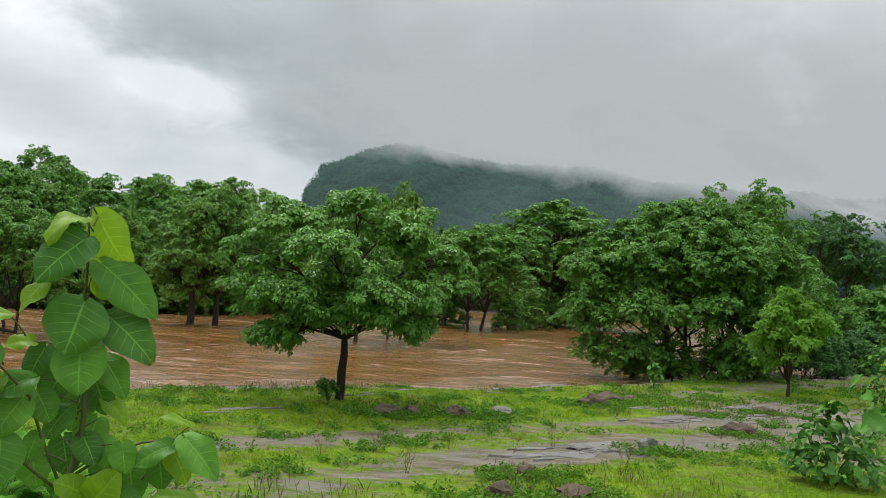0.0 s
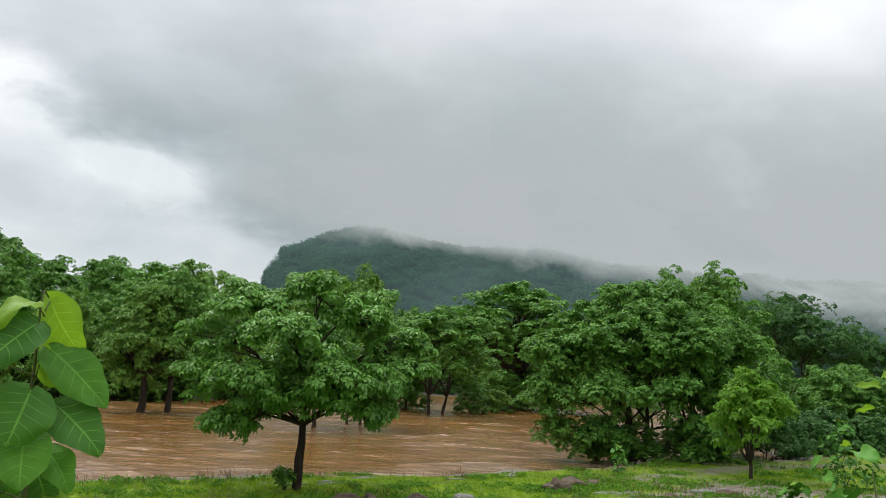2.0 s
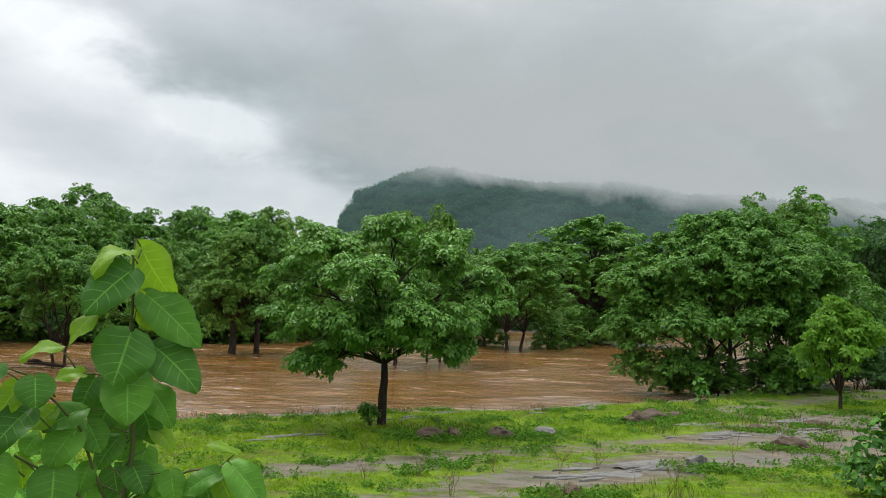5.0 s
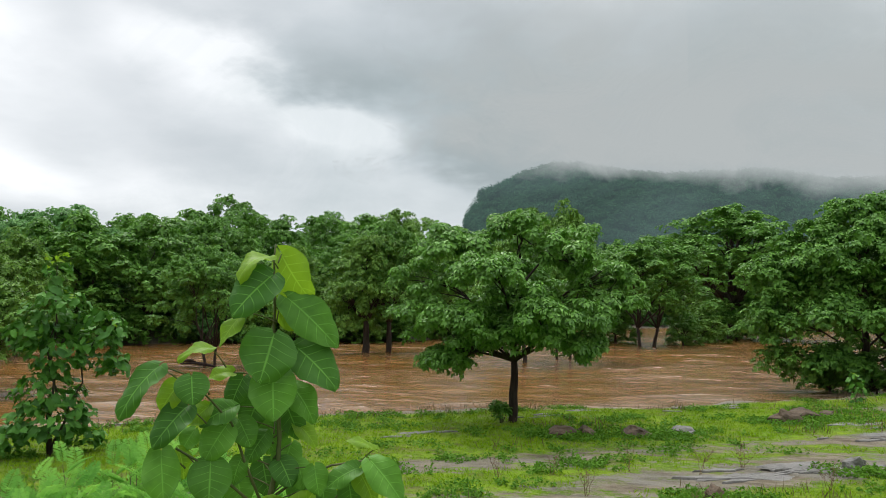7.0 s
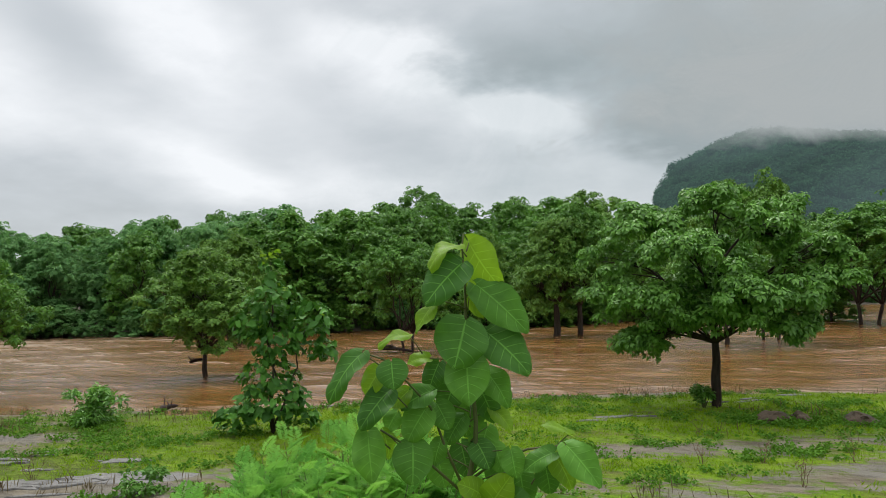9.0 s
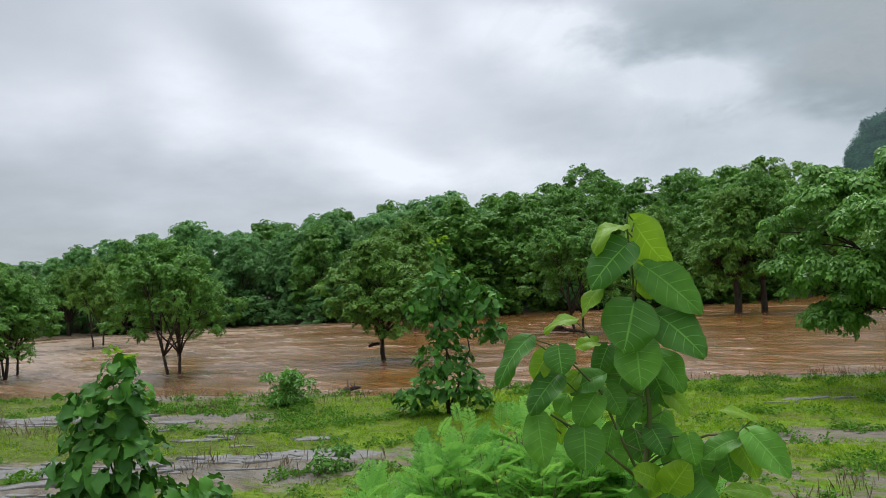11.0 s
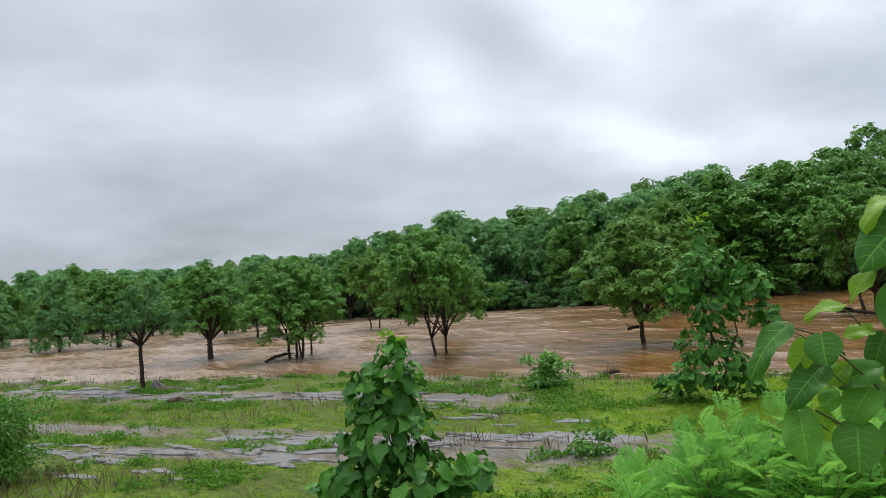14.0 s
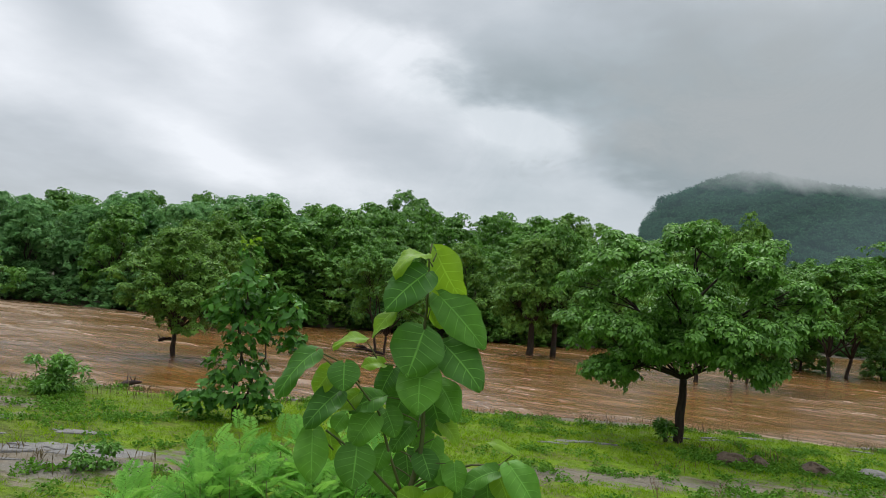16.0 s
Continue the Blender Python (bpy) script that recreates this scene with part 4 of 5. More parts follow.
def make_sapling():
    """The slender young plant beside the camera, leaf by leaf."""
    root = new("sapling")
    root.location = (-0.88, 1.91, ground_z(-0.88, 1.91))
    inv = root.matrix_basis.inverted()
    rng = random.Random(8)
    V, F = [], []
    gz = root.location.z
    stem = [(-0.88, 1.91, gz - 0.1), (-0.895, 1.90, 2.9), (-0.911, 1.892, 3.427), (-0.893, 1.901, 3.503), (-0.879, 1.907, 3.580), (-0.877, 1.908, 3.642), (-0.884, 1.905, 3.735), (-0.894, 1.900, 3.828), (-0.898, 1.898, 3.915), (-0.896, 1.899, 3.978), (-0.899, 1.898, 4.049), (-0.902, 1.897, 4.129), (-0.898, 1.899, 4.164)]
    tube(V, F, [inv @ Vector(p) for p in stem], [0.010, 0.009] + [0.0078 - 0.00058 * i for i in range(len(stem) - 2)], 8)
    part("stem", mesh_of("stem", V, F, STEM, True), root)
    for twig in (((-0.912, 1.892, 3.457), (-0.944, 1.842, 3.586), (-0.961, 1.800, 3.690), (-0.994, 1.735, 3.763), (-1.025, 1.671, 3.827), (-1.057, 1.627, 3.848)),
                 ((-0.902, 1.897, 3.473), (-0.834, 1.927, 3.526), (-0.736, 1.935, 3.569), (-0.629, 1.941, 3.587)),
                 ((-0.919, 1.888, 3.450), (-0.969, 1.818, 3.529), (-1.016, 1.746, 3.598), (-1.057, 1.698, 3.640)),
                 ((-0.870, 1.912, 3.255), (-0.857, 1.907, 3.350), (-0.842, 1.903, 3.411))):
        V, F = [], []
        tube(V, F, [inv @ Vector(p) for p in twig], [0.0042 - 0.0005 * i for i in range(len(twig))], 6)
        part("twig", mesh_of("twig", V, F, STEM, True), root)
    count = [0]

    def blade(b, t, w, facing, arch, young=False):
        count[0] += 1
        b, t = Vector(b), Vector(t)
        d = t - b
        turned = Vector(facing) + Vector((rng.uniform(-0.12, 0.12), rng.uniform(-0.12, 0.12), rng.uniform(-0.05, 0.25)))
        me = round_leaf(d.length, w, rng.uniform(0.14, 0.45), arch, count[0], LEAF_YOUNG if young else LEAF_BROAD)
        leaf = part("leaf", me, root, "pale yellow-green young leaf" if young else "", inv @ aim_leaf(b, d, turned))
        # the stalk, from the stem to the leaf's foot
        z = b.z - 0.03
        s = Vector((-0.89, 1.90, z)) if math.hypot(b.x + 0.885, b.y - 1.905) < 0.13 else b + Vector(((-0.885 - b.x) * 0.2, (1.905 - b.y) * 0.2, -0.05))
        V, F = [], []
        li = leaf.matrix_basis.inverted() @ inv
        tube(V, F, [li @ p for p in bend(s, b + d * 0.03, 4, 0.06, rng, 0.02)], [0.0024, 0.002, 0.0018, 0.0016, 0.0016], 5)
        part("stalk", mesh_of("stalk", V, F, STEM, True), leaf)

    blade((-0.902, 1.874, 4.128), (-0.938, 1.766, 4.060), 0.072, (0.10, -0.55, 0.83), 0.30, young=True)
    blade((-0.894, 1.922, 4.143), (-0.807, 1.939, 4.014), 0.115, (0.11, -0.99, -0.06), 0.16, young=True)
    blade((-0.870, 1.988, 4.090), (-0.902, 1.963, 3.982), 0.094, (0.58, -0.81, 0.02), 0.10, young=True)
    blade((-0.890, 1.869, 4.080), (-0.940, 1.742, 3.966), 0.116, (0.43, -0.69, 0.58), 0.14)
    # extra leaf standing in for the pale underside edge of a big leaf
    blade((-0.897, 1.921, 3.982), (-0.842, 1.946, 3.928), 0.052, (0.19, -0.95, -0.25), 0.10, young=True)
    blade((-0.936, 1.801, 3.979), (-0.974, 1.747, 3.891), 0.055, (-0.17, -0.81, 0.57), 0.10, young=True)
    blade((-0.868, 1.912, 4.018), (-0.726, 1.938, 3.884), 0.119, (0.47, -0.82, 0.34), 0.14)
    blade((-0.876, 1.854, 3.922), (-0.885, 1.793, 3.795), 0.155, (0.47, -0.81, 0.35), 0.08)
    blade((-0.841, 1.913, 3.886), (-0.716, 1.910, 3.773), 0.125, (0.33, -0.86, 0.39), 0.12)
    blade((-0.883, 1.872, 3.823), (-0.853, 1.820, 3.697), 0.133, (0.24, -0.87, 0.42), 0.10)
    blade((-0.965, 1.865, 3.805), (-0.992, 1.851, 3.723), 0.075, (0.03, -0.99, 0.16), 0.15)
    blade((-0.859, 1.938, 3.776), (-0.793, 1.944, 3.676), 0.090, (0.64, -0.66, 0.38), 0.20)
    blade((-1.063, 1.623, 3.848), (-1.110, 1.542, 3.729), 0.074, (0.10, -0.84, 0.53), 0.20)
    blade((-0.979, 1.721, 3.888), (-1.045, 1.670, 3.858), 0.054, (0.03, -0.53, 0.84), 0.25, young=True)
    blade((-1.005, 1.671, 3.823), (-0.984, 1.649, 3.755), 0.088, (0.45, -0.80, 0.40), 0.10)
    blade((-1.042, 1.683, 3.805), (-1.073, 1.652, 3.737), 0.073, (0.17, -0.92, 0.34), 0.10, young=True)
    blade((-0.975, 1.826, 3.819), (-1.024, 1.787, 3.805), 0.054, (0.25, -0.59, 0.77), 0.20, young=True)
    blade((-1.025, 1.694, 3.747), (-1.059, 1.601, 3.657), 0.081, (0.45, -0.70, 0.55), 0.15)
    blade((-1.001, 1.754, 3.740), (-1.040, 1.732, 3.693), 0.061, (0.18, -0.94, 0.29), 0.10, young=True)
    blade((-0.956, 1.802, 3.734), (-1.022, 1.742, 3.690), 0.078, (0.27, -0.74, 0.61), 0.20)
    blade((-0.976, 1.803, 3.687), (-1.008, 1.750, 3.601), 0.093, (0.38, -0.84, 0.38), 0.15)
    blade((-0.966, 1.842, 3.695), (-0.922, 1.831, 3.626), 0.080, (0.41, -0.82, 0.39), 0.15)
    blade((-1.050, 1.772, 3.675), (-1.075, 1.757, 3.621), 0.054, (0.15, -0.97, 0.20), 0.15)
    blade((-1.075, 1.663, 3.640), (-1.045, 1.634, 3.518), 0.093, (0.43, -0.85, 0.31), 0.12)
    blade((-1.073, 1.735, 3.631), (-1.059, 1.743, 3.554), 0.060, (0.89, -0.45, 0.11), 0.12, young=True)
    blade((-0.995, 1.758, 3.601), (-0.977, 1.722, 3.499), 0.114, (0.46, -0.81, 0.37), 0.10)
    blade((-0.956, 1.847, 3.594), (-0.969, 1.829, 3.523), 0.061, (0.12, -0.97, 0.22), 0.15)
    blade((-0.909, 1.893, 3.654), (-0.941, 1.855, 3.581), 0.070, (0.24, -0.90, 0.36), 0.15)
    blade((-0.889, 1.958, 3.732), (-0.840, 1.958, 3.630), 0.086, (0.58, -0.76, 0.28), 0.15)
    blade((-0.855, 1.962, 3.670), (-0.795, 1.965, 3.607), 0.065, (0.63, -0.53, 0.57), 0.20, young=True)
    blade((-0.876, 1.908, 3.583), (-0.829, 1.886, 3.516), 0.081, (0.32, -0.81, 0.49), 0.15)
    blade((-0.834, 1.927, 3.577), (-0.806, 1.918, 3.502), 0.070, (0.52, -0.81, 0.29), 0.15)
    blade((-0.775, 1.909, 3.570), (-0.754, 1.896, 3.497), 0.072, (0.27, -0.93, 0.24), 0.15)
    blade((-0.657, 1.931, 3.567), (-0.733, 1.893, 3.517), 0.071, (0.00, -0.80, 0.60), 0.20)
    blade((-0.670, 1.959, 3.558), (-0.621, 1.954, 3.468), 0.075, (0.57, -0.74, 0.35), 0.12, young=True)
    blade((-0.629, 1.941, 3.586), (-0.530, 1.908, 3.491), 0.090, (0.20, -0.84, 0.50), 0.12)
    blade((-0.703, 1.979, 3.517), (-0.692, 1.983, 3.441), 0.074, (0.37, -0.93, 0.00), 0.15)
    blade((-0.635, 2.002, 3.604), (-0.717, 1.974, 3.627), 0.044, (0.37, -0.40, 0.84), 0.20, young=True)
    blade((-0.940, 1.912, 3.747), (-0.958, 1.869, 3.658), 0.087, (0.33, -0.88, 0.36), 0.15)
    blade((-0.909, 1.948, 3.681), (-0.911, 1.914, 3.592), 0.089, (0.43, -0.85, 0.31), 0.12)
    blade((-0.872, 1.976, 3.615), (-0.889, 1.936, 3.527), 0.089, (0.43, -0.85, 0.30), 0.12)
    blade((-0.938, 1.935, 3.570), (-0.905, 1.917, 3.480), 0.089, (0.39, -0.87, 0.32), 0.12)
    blade((-0.998, 1.904, 3.539), (-0.967, 1.887, 3.453), 0.090, (0.42, -0.85, 0.32), 0.12)
    blade((-0.853, 1.973, 3.523), (-0.804, 1.962, 3.443), 0.090, (0.33, -0.89, 0.32), 0.12)
    blade((-0.856, 1.897, 3.440), (-0.899, 1.829, 3.485), 0.082, (0.88, -0.37, 0.29), 0.15, young=True)
    blade((-0.860, 1.917, 3.404), (-0.893, 1.901, 3.429), 0.060, (0.54, -0.82, 0.20), 0.15, young=True)
    blade((-0.841, 1.904, 3.411), (-0.767, 1.894, 3.509), 0.099, (0.10, -0.98, -0.18), 0.10, young=True)
    blade((-0.829, 1.898, 3.414), (-0.690, 1.883, 3.372), 0.153, (0.09, -0.81, 0.58), 0.12)
    blade((-0.873, 1.910, 3.388), (-0.932, 1.823, 3.349), 0.107, (0.54, -0.62, 0.57), 0.15)
    blade((-0.604, 1.968, 3.422), (-0.697, 1.912, 3.434), 0.064, (0.37, -0.44, 0.82), 0.20, young=True)
    blade((-0.777, 1.977, 3.499), (-0.758, 1.963, 3.401), 0.089, (0.39, -0.90, 0.20), 0.15)
    blade((-0.906, 1.894, 3.366), (-0.904, 1.838, 3.268), 0.129, (0.44, -0.78, 0.45), 0.12)
    blade((-0.810, 1.940, 3.336), (-0.767, 1.905, 3.253), 0.129, (0.31, -0.81, 0.50), 0.12)
    return tagged(root, "slender sapling with large round veined green leaves", "sapling")


make_sapling()

TEAK = [blade_mesh(1.0, wd, fo, cu, 50 + i, LEAF_TEAK, 7, 4) for i, (wd, fo, cu) in enumerate(((0.62, 0.35, 0.25), (0.7, 0.25, 0.4), (0.58, 0.5, 0.3), (0.66, 0.3, 0.15)))]
TEAK_YOUNG = blade_mesh(1.0, 0.5, 0.5, 0.15, 60, LEAF_YOUNG, 7, 4)


def leafy_bush(name, x, y, lobes, L, n, seed, stems=4, droop_to=0.9, youth=0.05, facing=0.0):
    """A bush or young tree with big leaves, each a piece of its own, gathered in lobes (along, height, radius, half height)
    set out across the line of the river bank, on upright stems."""
    rng = random.Random(seed)
    root = new(name)
    root.location = (x, y, ground_z(x, y) - 0.03)
    ca, sa = math.cos(radians(facing)), math.sin(radians(facing))
    h = max(z + hz for _, z, _, hz in lobes)
    spots = [Vector((s * ca, s * sa, z)) for s, z, r, hz in lobes]
    for k in range(stems):
        V, F = [], []
        end = spots[k % len(spots)] + Vector((rng.uniform(-0.1, 0.1), rng.uniform(-0.1, 0.1), 0.1))
        r0 = 0.012 + 0.006 * h
        tube(V, F, bend((0, 0, -0.1), end, 7, 0.0, rng, 0.04), [r0 * (1 - 0.12 * i) for i in range(8)], 6)
        part("stem", mesh_of("stem", V, F, STEM if h < 4 else BARK, True), root)
    singles, mass = 0, []
    weight = [r * r * hz for s, z, r, hz in lobes]
    weight = [w ** 0.7 for w in weight]
    for i in range(n):
        k = rng.choices(range(len(lobes)), weight)[0]
        s, z, r, hz = lobes[k]
        g = Vector((rng.gauss(0, 1), rng.gauss(0, 1), rng.gauss(0, 1))).normalized() * rng.uniform(0.35, 1.0) ** 0.5
        p = spots[k] + Vector((g.x * r, g.y * r, g.z * hz))
        p.z = max(p.z, 0.06)
        a2 = math.atan2(g.y, g.x) + rng.uniform(-1.3, 1.3)
        d = Vector((math.cos(a2), math.sin(a2), -rng.uniform(-0.25, droop_to * 1.4)))
        size = L * rng.uniform(0.5, 1.2)
        young = rng.random() < youth or (p.z > h * 0.93)
        if young:
            size *= 0.7
            d.z += 0.7
        me = TEAK_YOUNG if young else rng.choice(TEAK)
        single = young or singles < 290
        up = Vector((g.x * 0.9 + rng.uniform(-0.8, 0.8), g.y * 0.9 + rng.uniform(-0.8, 0.8), 0.8))
        m = aim_leaf(p - d.normalized() * size * 0.4, d, up) @ Matrix.Scale(size, 4)
        if single:
            singles += 1
            part("leaf", me, root, "", m)
        else:
            co = np.empty(len(me.vertices) * 3, dtype=np.float32)
            me.vertices.foreach_get("co", co)
            mm = np.array(m)
            mass.append(co.reshape(-1, 3) @ mm[:3, :3].T + mm[:3, 3])
    if mass:
        one = np.array([tuple(q.vertices) for q in TEAK[0].polygons])
        quads = np.concatenate([one + i * len(mass[0]) for i in range(len(mass))])
        tagged(part("foliage", array_mesh("foliage", np.concatenate(mass), quads, LEAF_TEAK_MASS, True), root), kind="stuff")
    return root


tagged(leafy_bush("bush", -12.1, 6.0, ((0, 2.95, 0.35, 0.35), (-0.1, 2.3, 0.75, 0.5), (-0.15, 1.5, 0.95, 0.6), (0.0, 0.6, 1.2, 0.55), (1.2, 0.6, 0.55, 0.4), (-1.0, 0.5, 0.6, 0.45)), 0.36, 620, 4, 6, 0.9, 0.06, 64),
       "bushy young plant with large drooping dark green leaves", "bush")
tagged(leafy_bush("young_tree", -14.4, 17.2, ((0, 4.9, 0.36, 0.55), (0, 3.9, 0.85, 0.6), (1.1, 3.3, 0.8, 0.55), (-0.6, 3.2, 0.6, 0.5), (0.1, 2.7, 0.9, 0.5), (1.4, 2.4, 0.6, 0.35), (-0.1, 1.7, 0.95, 0.55), (0.0, 1.0, 1.15, 0.55), (-1.1, 0.5, 0.65, 0.35), (0.8, 0.5, 0.6, 0.35)), 0.30, 1080, 9, 3, 0.8, 0.05, 40),
       "narrow young tree with large leaves at the water's edge", "tree")
tagged(leafy_bush("bush", 9.4, 17.7, ((0, 1.6, 0.4, 0.45), (-0.4, 1.1, 0.55, 0.5), (0.4, 1.1, 0.55, 0.5), (0, 0.5, 0.9, 0.45), (-0.7, 0.45, 0.5, 0.35), (0.7, 0.45, 0.5, 0.35)), 0.25, 330, 14, 4, 0.7, 0.06, -28), "rounded bush of broad green leaves on stony turf", "bush")
tagged(leafy_bush("sapling", 3.32, 5.02, ((0.0, 1.6, 0.22, 0.3), (-0.2, 1.1, 0.3, 0.3), (0.2, 0.6, 0.4, 0.4)), 0.17, 44, 15, 2, 0.6, 0.3, -33), "thin sapling with light green leaves", "sapling")
tagged(leafy_bush("bush", 10.3, 35.7, ((0, 0.9, 0.4, 0.45), (0, 0.4, 0.5, 0.4)), 0.24, 70, 16, 3, 0.8, 0.05, 0), "small leafy bush at the edge of the flood", "bush")
tagged(leafy_bush("bush", 20.5, 34.5, ((0, 2.6, 0.6, 0.6), (-0.5, 1.6, 1.0, 0.8), (0.8, 1.4, 1.0, 0.8), (0, 0.6, 1.5, 0.6)), 0.26, 260, 17, 4, 0.8, 0.05, 0), "tall leafy bush at the edge of the wood", "bush")


def fine_shrub(name, x, y, h, w, n, L, W, seed, leaf):
    rs = np.random.RandomState(seed)
    rng = random.Random(seed)
    root = new(name)
    root.location = (x, y, ground_z(x, y) - 0.03)
    C = np.array([(rng.gauss(0, 0.22) * w, rng.gauss(0, 0.22) * w, h * rng.uniform(0.12, 0.9)) for i in range(n)])
    part("crown", leaf_cloud("crown", *crown_leaves(rs, C, np.full(n, w * 0.15), 40, L, W, 0.8, 0.2), leaf), root)
    for i in range(0, n, max(1, n // 6)):
        V, F = [], []
        tube(V, F, bend((0, 0, -0.05), C[i], 3, 0.03, rng), [0.02, 0.016, 0.011, 0.006], 5)
        part("stem", mesh_of("stem", V, F, STEM, True), root)
    return root


tagged(fine_shrub("shrub", -20.6, 16.1, 1.25, 1.5, 26, 0.20, 0.09, 31, LEAF_MAIN), "small round green shrub standing at the water's edge", "shrub")
tagged(fine_shrub("shrub", -21.1, -0.15, 2.2, 2.0, 150, 0.13, 0.045, 32, LEAF_WOOD), "grey-green feathery shrub above the stony turf", "shrub")
tagged(fine_shrub("shrub", -3.7, 26.0, 0.75, 0.9, 10, 0.16, 0.08, 33, LEAF_WOOD), "little shrub at the foot of a tree trunk", "shrub")
tagged(fine_shrub("shrub", -12.6, 11.0, 0.6, 1.1, 14, 0.12, 0.06, 34, LEAF_WOOD), "low dark shrub between grey rock slabs", "shrub")


# ---- feathery shrub beside the camera ----
def frond_mesh(seed):
    """A fern-like compound leaf 1 long: narrow pinnae in pairs along an arching midrib, each with a few leaflets at its rim."""
    rs = np.random.RandomState(seed)
    P, D, N, L, W = [], [], [], [], []
    pairs = 14
    for i in range(pairs):
        t = 0.10 + 0.88 * i / (pairs - 1)
        foot = np.array([t, 0, 0.10 * t - 0.30 * t * t])
        pl = 0.25 * math.sin(math.pi * (0.14 + 0.80 * t)) ** 0.8 + 0.03
        for side in (-1, 1):
            way = unit(np.array([0.55, side, 0.15 - 0.3 * t]) + rs.normal(size=3) * 0.08)
            P.append(foot)
            D.append(way)
            N.append(np.array([0, 0, 1.0]) + rs.normal(size=3) * 0.2)
            L.append(pl)
            W.append(0.062)
            for j in (0.35, 0.6, 0.85):
                P.append(foot + way * pl * j)
                D.append(way + np.array([0.9, -side * 0.5, 0.05]))
                N.append(np.array([0, 0, 1.0]) + rs.normal(size=3) * 0.2)
                L.append(0.065 * (1.1 - 0.5 * j))
                W.append(0.03)
    P.append(np.array([0, 0, 0.0]))
    D.append(np.array([1, 0, -0.05]))
    N.append(np.array([0, 0, 1.0]))
    L.append(1.0)
    W.append(0.025)
    return leaf_cloud("frond", np.array(P), np.array(D), np.array(N), np.array(L), np.array(W), LEAF_FROND)


def make_feathery():
    root = new("shrub")
    bx, by = -3.10, 4.56
    root.location = (bx, by, ground_z(bx, by) - 0.03)
    inv_z = root.location.z
    rng = random.Random(12)
    kinds = [frond_mesh(s) for s in (1, 2, 3)]
    rise = 3.02 - inv_z
    # shoots stand along a low ridge, tallest in its middle
    for s in range(84):
        across = rng.uniform(-1.0, 1.0)
        depth = rng.uniform(-0.75, 0.5)
        top = rise * (1 - 0.30 * across * across - 0.06 * abs(depth)) * rng.uniform(0.80, 1.0)
        foot = Vector((across * 0.55, across * 0.35 + depth * 0.4, 0))
        tip = Vector((across * 1.08 - depth * 0.3, across * 0.68 + depth * 0.7, top))
        V, F = [], []
        path = bend(foot, tip, 6, 0.0, rng, 0.03)
        tube(V, F, path, [0.011, 0.010, 0.008, 0.007, 0.005, 0.004, 0.002], 5)
        shoot = part("stem", mesh_of("stem", V, F, STEM, True), root)
        for i in range(15):
            t = 0.45 + 0.55 * i / 14
            k = min(5, int(t * 6))
            p = path[k].lerp(path[k + 1], t * 6 - k)
            a = i * 2.4 + rng.uniform(-0.5, 0.5)
            up = 0.35 + 0.9 * max(0, t - 0.7) * 4 * 0.7
            size = rng.uniform(0.24, 0.36) * (1 if t < 0.9 else 0.75)
            d = Vector((math.cos(a), math.sin(a), up))
            part("frond", rng.choice(kinds), shoot, "", aim_leaf(p, d, (0, 0, 1)) @ Matrix.Scale(size, 4))
    return tagged(root, "bright green feathery shrub with fern-like fronds", "shrub")


make_feathery()


# ---- stones ----
def boulder(x, y, w, h, seed, mat, label):
    bm = bmesh.new()
    bmesh.ops.create_icosphere(bm, subdivisions=3, radius=0.5)
    rng = random.Random(seed)
    o = Vector((rng.uniform(0, 50), rng.uniform(0, 50), 0))
    cuts = [(Vector((rng.uniform(-1, 1), rng.uniform(-1, 1), rng.uniform(-0.2, 1))).normalized(), rng.uniform(0.3, 0.42)) for _ in range(7)]
    for v in bm.verts:
        for nrm, d in cuts:
            k = v.co.dot(nrm) - d
            if k > 0:
                v.co -= nrm * k * 0.96
        v.co += v.co.normalized() * (0.16 * noise.noise(v.co * 3 + o) + 0.09 * noise.noise(v.co * 9 + o))
        v.co = Vector((v.co.x * w * 1.15, v.co.y * w * 0.85, v.co.z * h * 1.3))
    me = bpy.data.meshes.new("boulder")
    bm.to_mesh(me)
    bm.free()
    me.materials.append(mat)
    ob = new("boulder", me)
    ob.matrix_basis = pose(x, y, ground_z(x, y) + h * 0.14, 0, 0, rng.uniform(0, 360))
    return tagged(ob, label, "rock", "stones on the bank")


RED, GREY = "reddish brown boulder half sunk in the turf", "grey weathered boulder lying on the bank"
boulder(-1.5, 24.0, 1.1, 0.42, 1, RED_ROCK, RED)
boulder(-0.8, 24.3, 0.8, 0.35, 2, RED_ROCK, RED)
boulder(0.8, 24.9, 1.1, 0.46, 3, RED_ROCK, RED)
boulder(2.2, 25.6, 0.8, 0.30, 4, SLATE, GREY)
boulder(5.9, 28.5, 1.1, 0.55, 5, RED_ROCK, RED)
boulder(6.9, 30.2, 1.3, 0.42, 6, RED_ROCK, RED)
boulder(7.8, 30.7, 0.8, 0.32, 7, RED_ROCK, RED)
boulder(5.9, 20.6, 0.62, 0.40, 8, SLATE, GREY)
boulder(2.1, 17.1, 0.6, 0.30, 9, RED_ROCK, RED)
boulder(9.9, 24.4, 1.1, 0.52, 10, RED_ROCK, RED)
boulder(1.4, 15.1, 0.7, 0.36, 11, RED_ROCK, RED)
boulder(2.9, 15.4, 0.95, 0.30, 12, RED_ROCK, RED)
boulder(10.2, 28.2, 0.9, 0.25, 13, RED_ROCK, RED)
boulder(13.0, 29.9, 1.0, 0.3, 14, RED_ROCK, RED)
boulder(-37.6, 6.2, 0.8, 0.5, 15, SLATE, GREY)
boulder(-31.0, 5.9, 0.95, 0.4, 16, RED_ROCK, RED)
boulder(-36.2, 6.5, 1.2, 0.3, 17, RED_ROCK, RED)
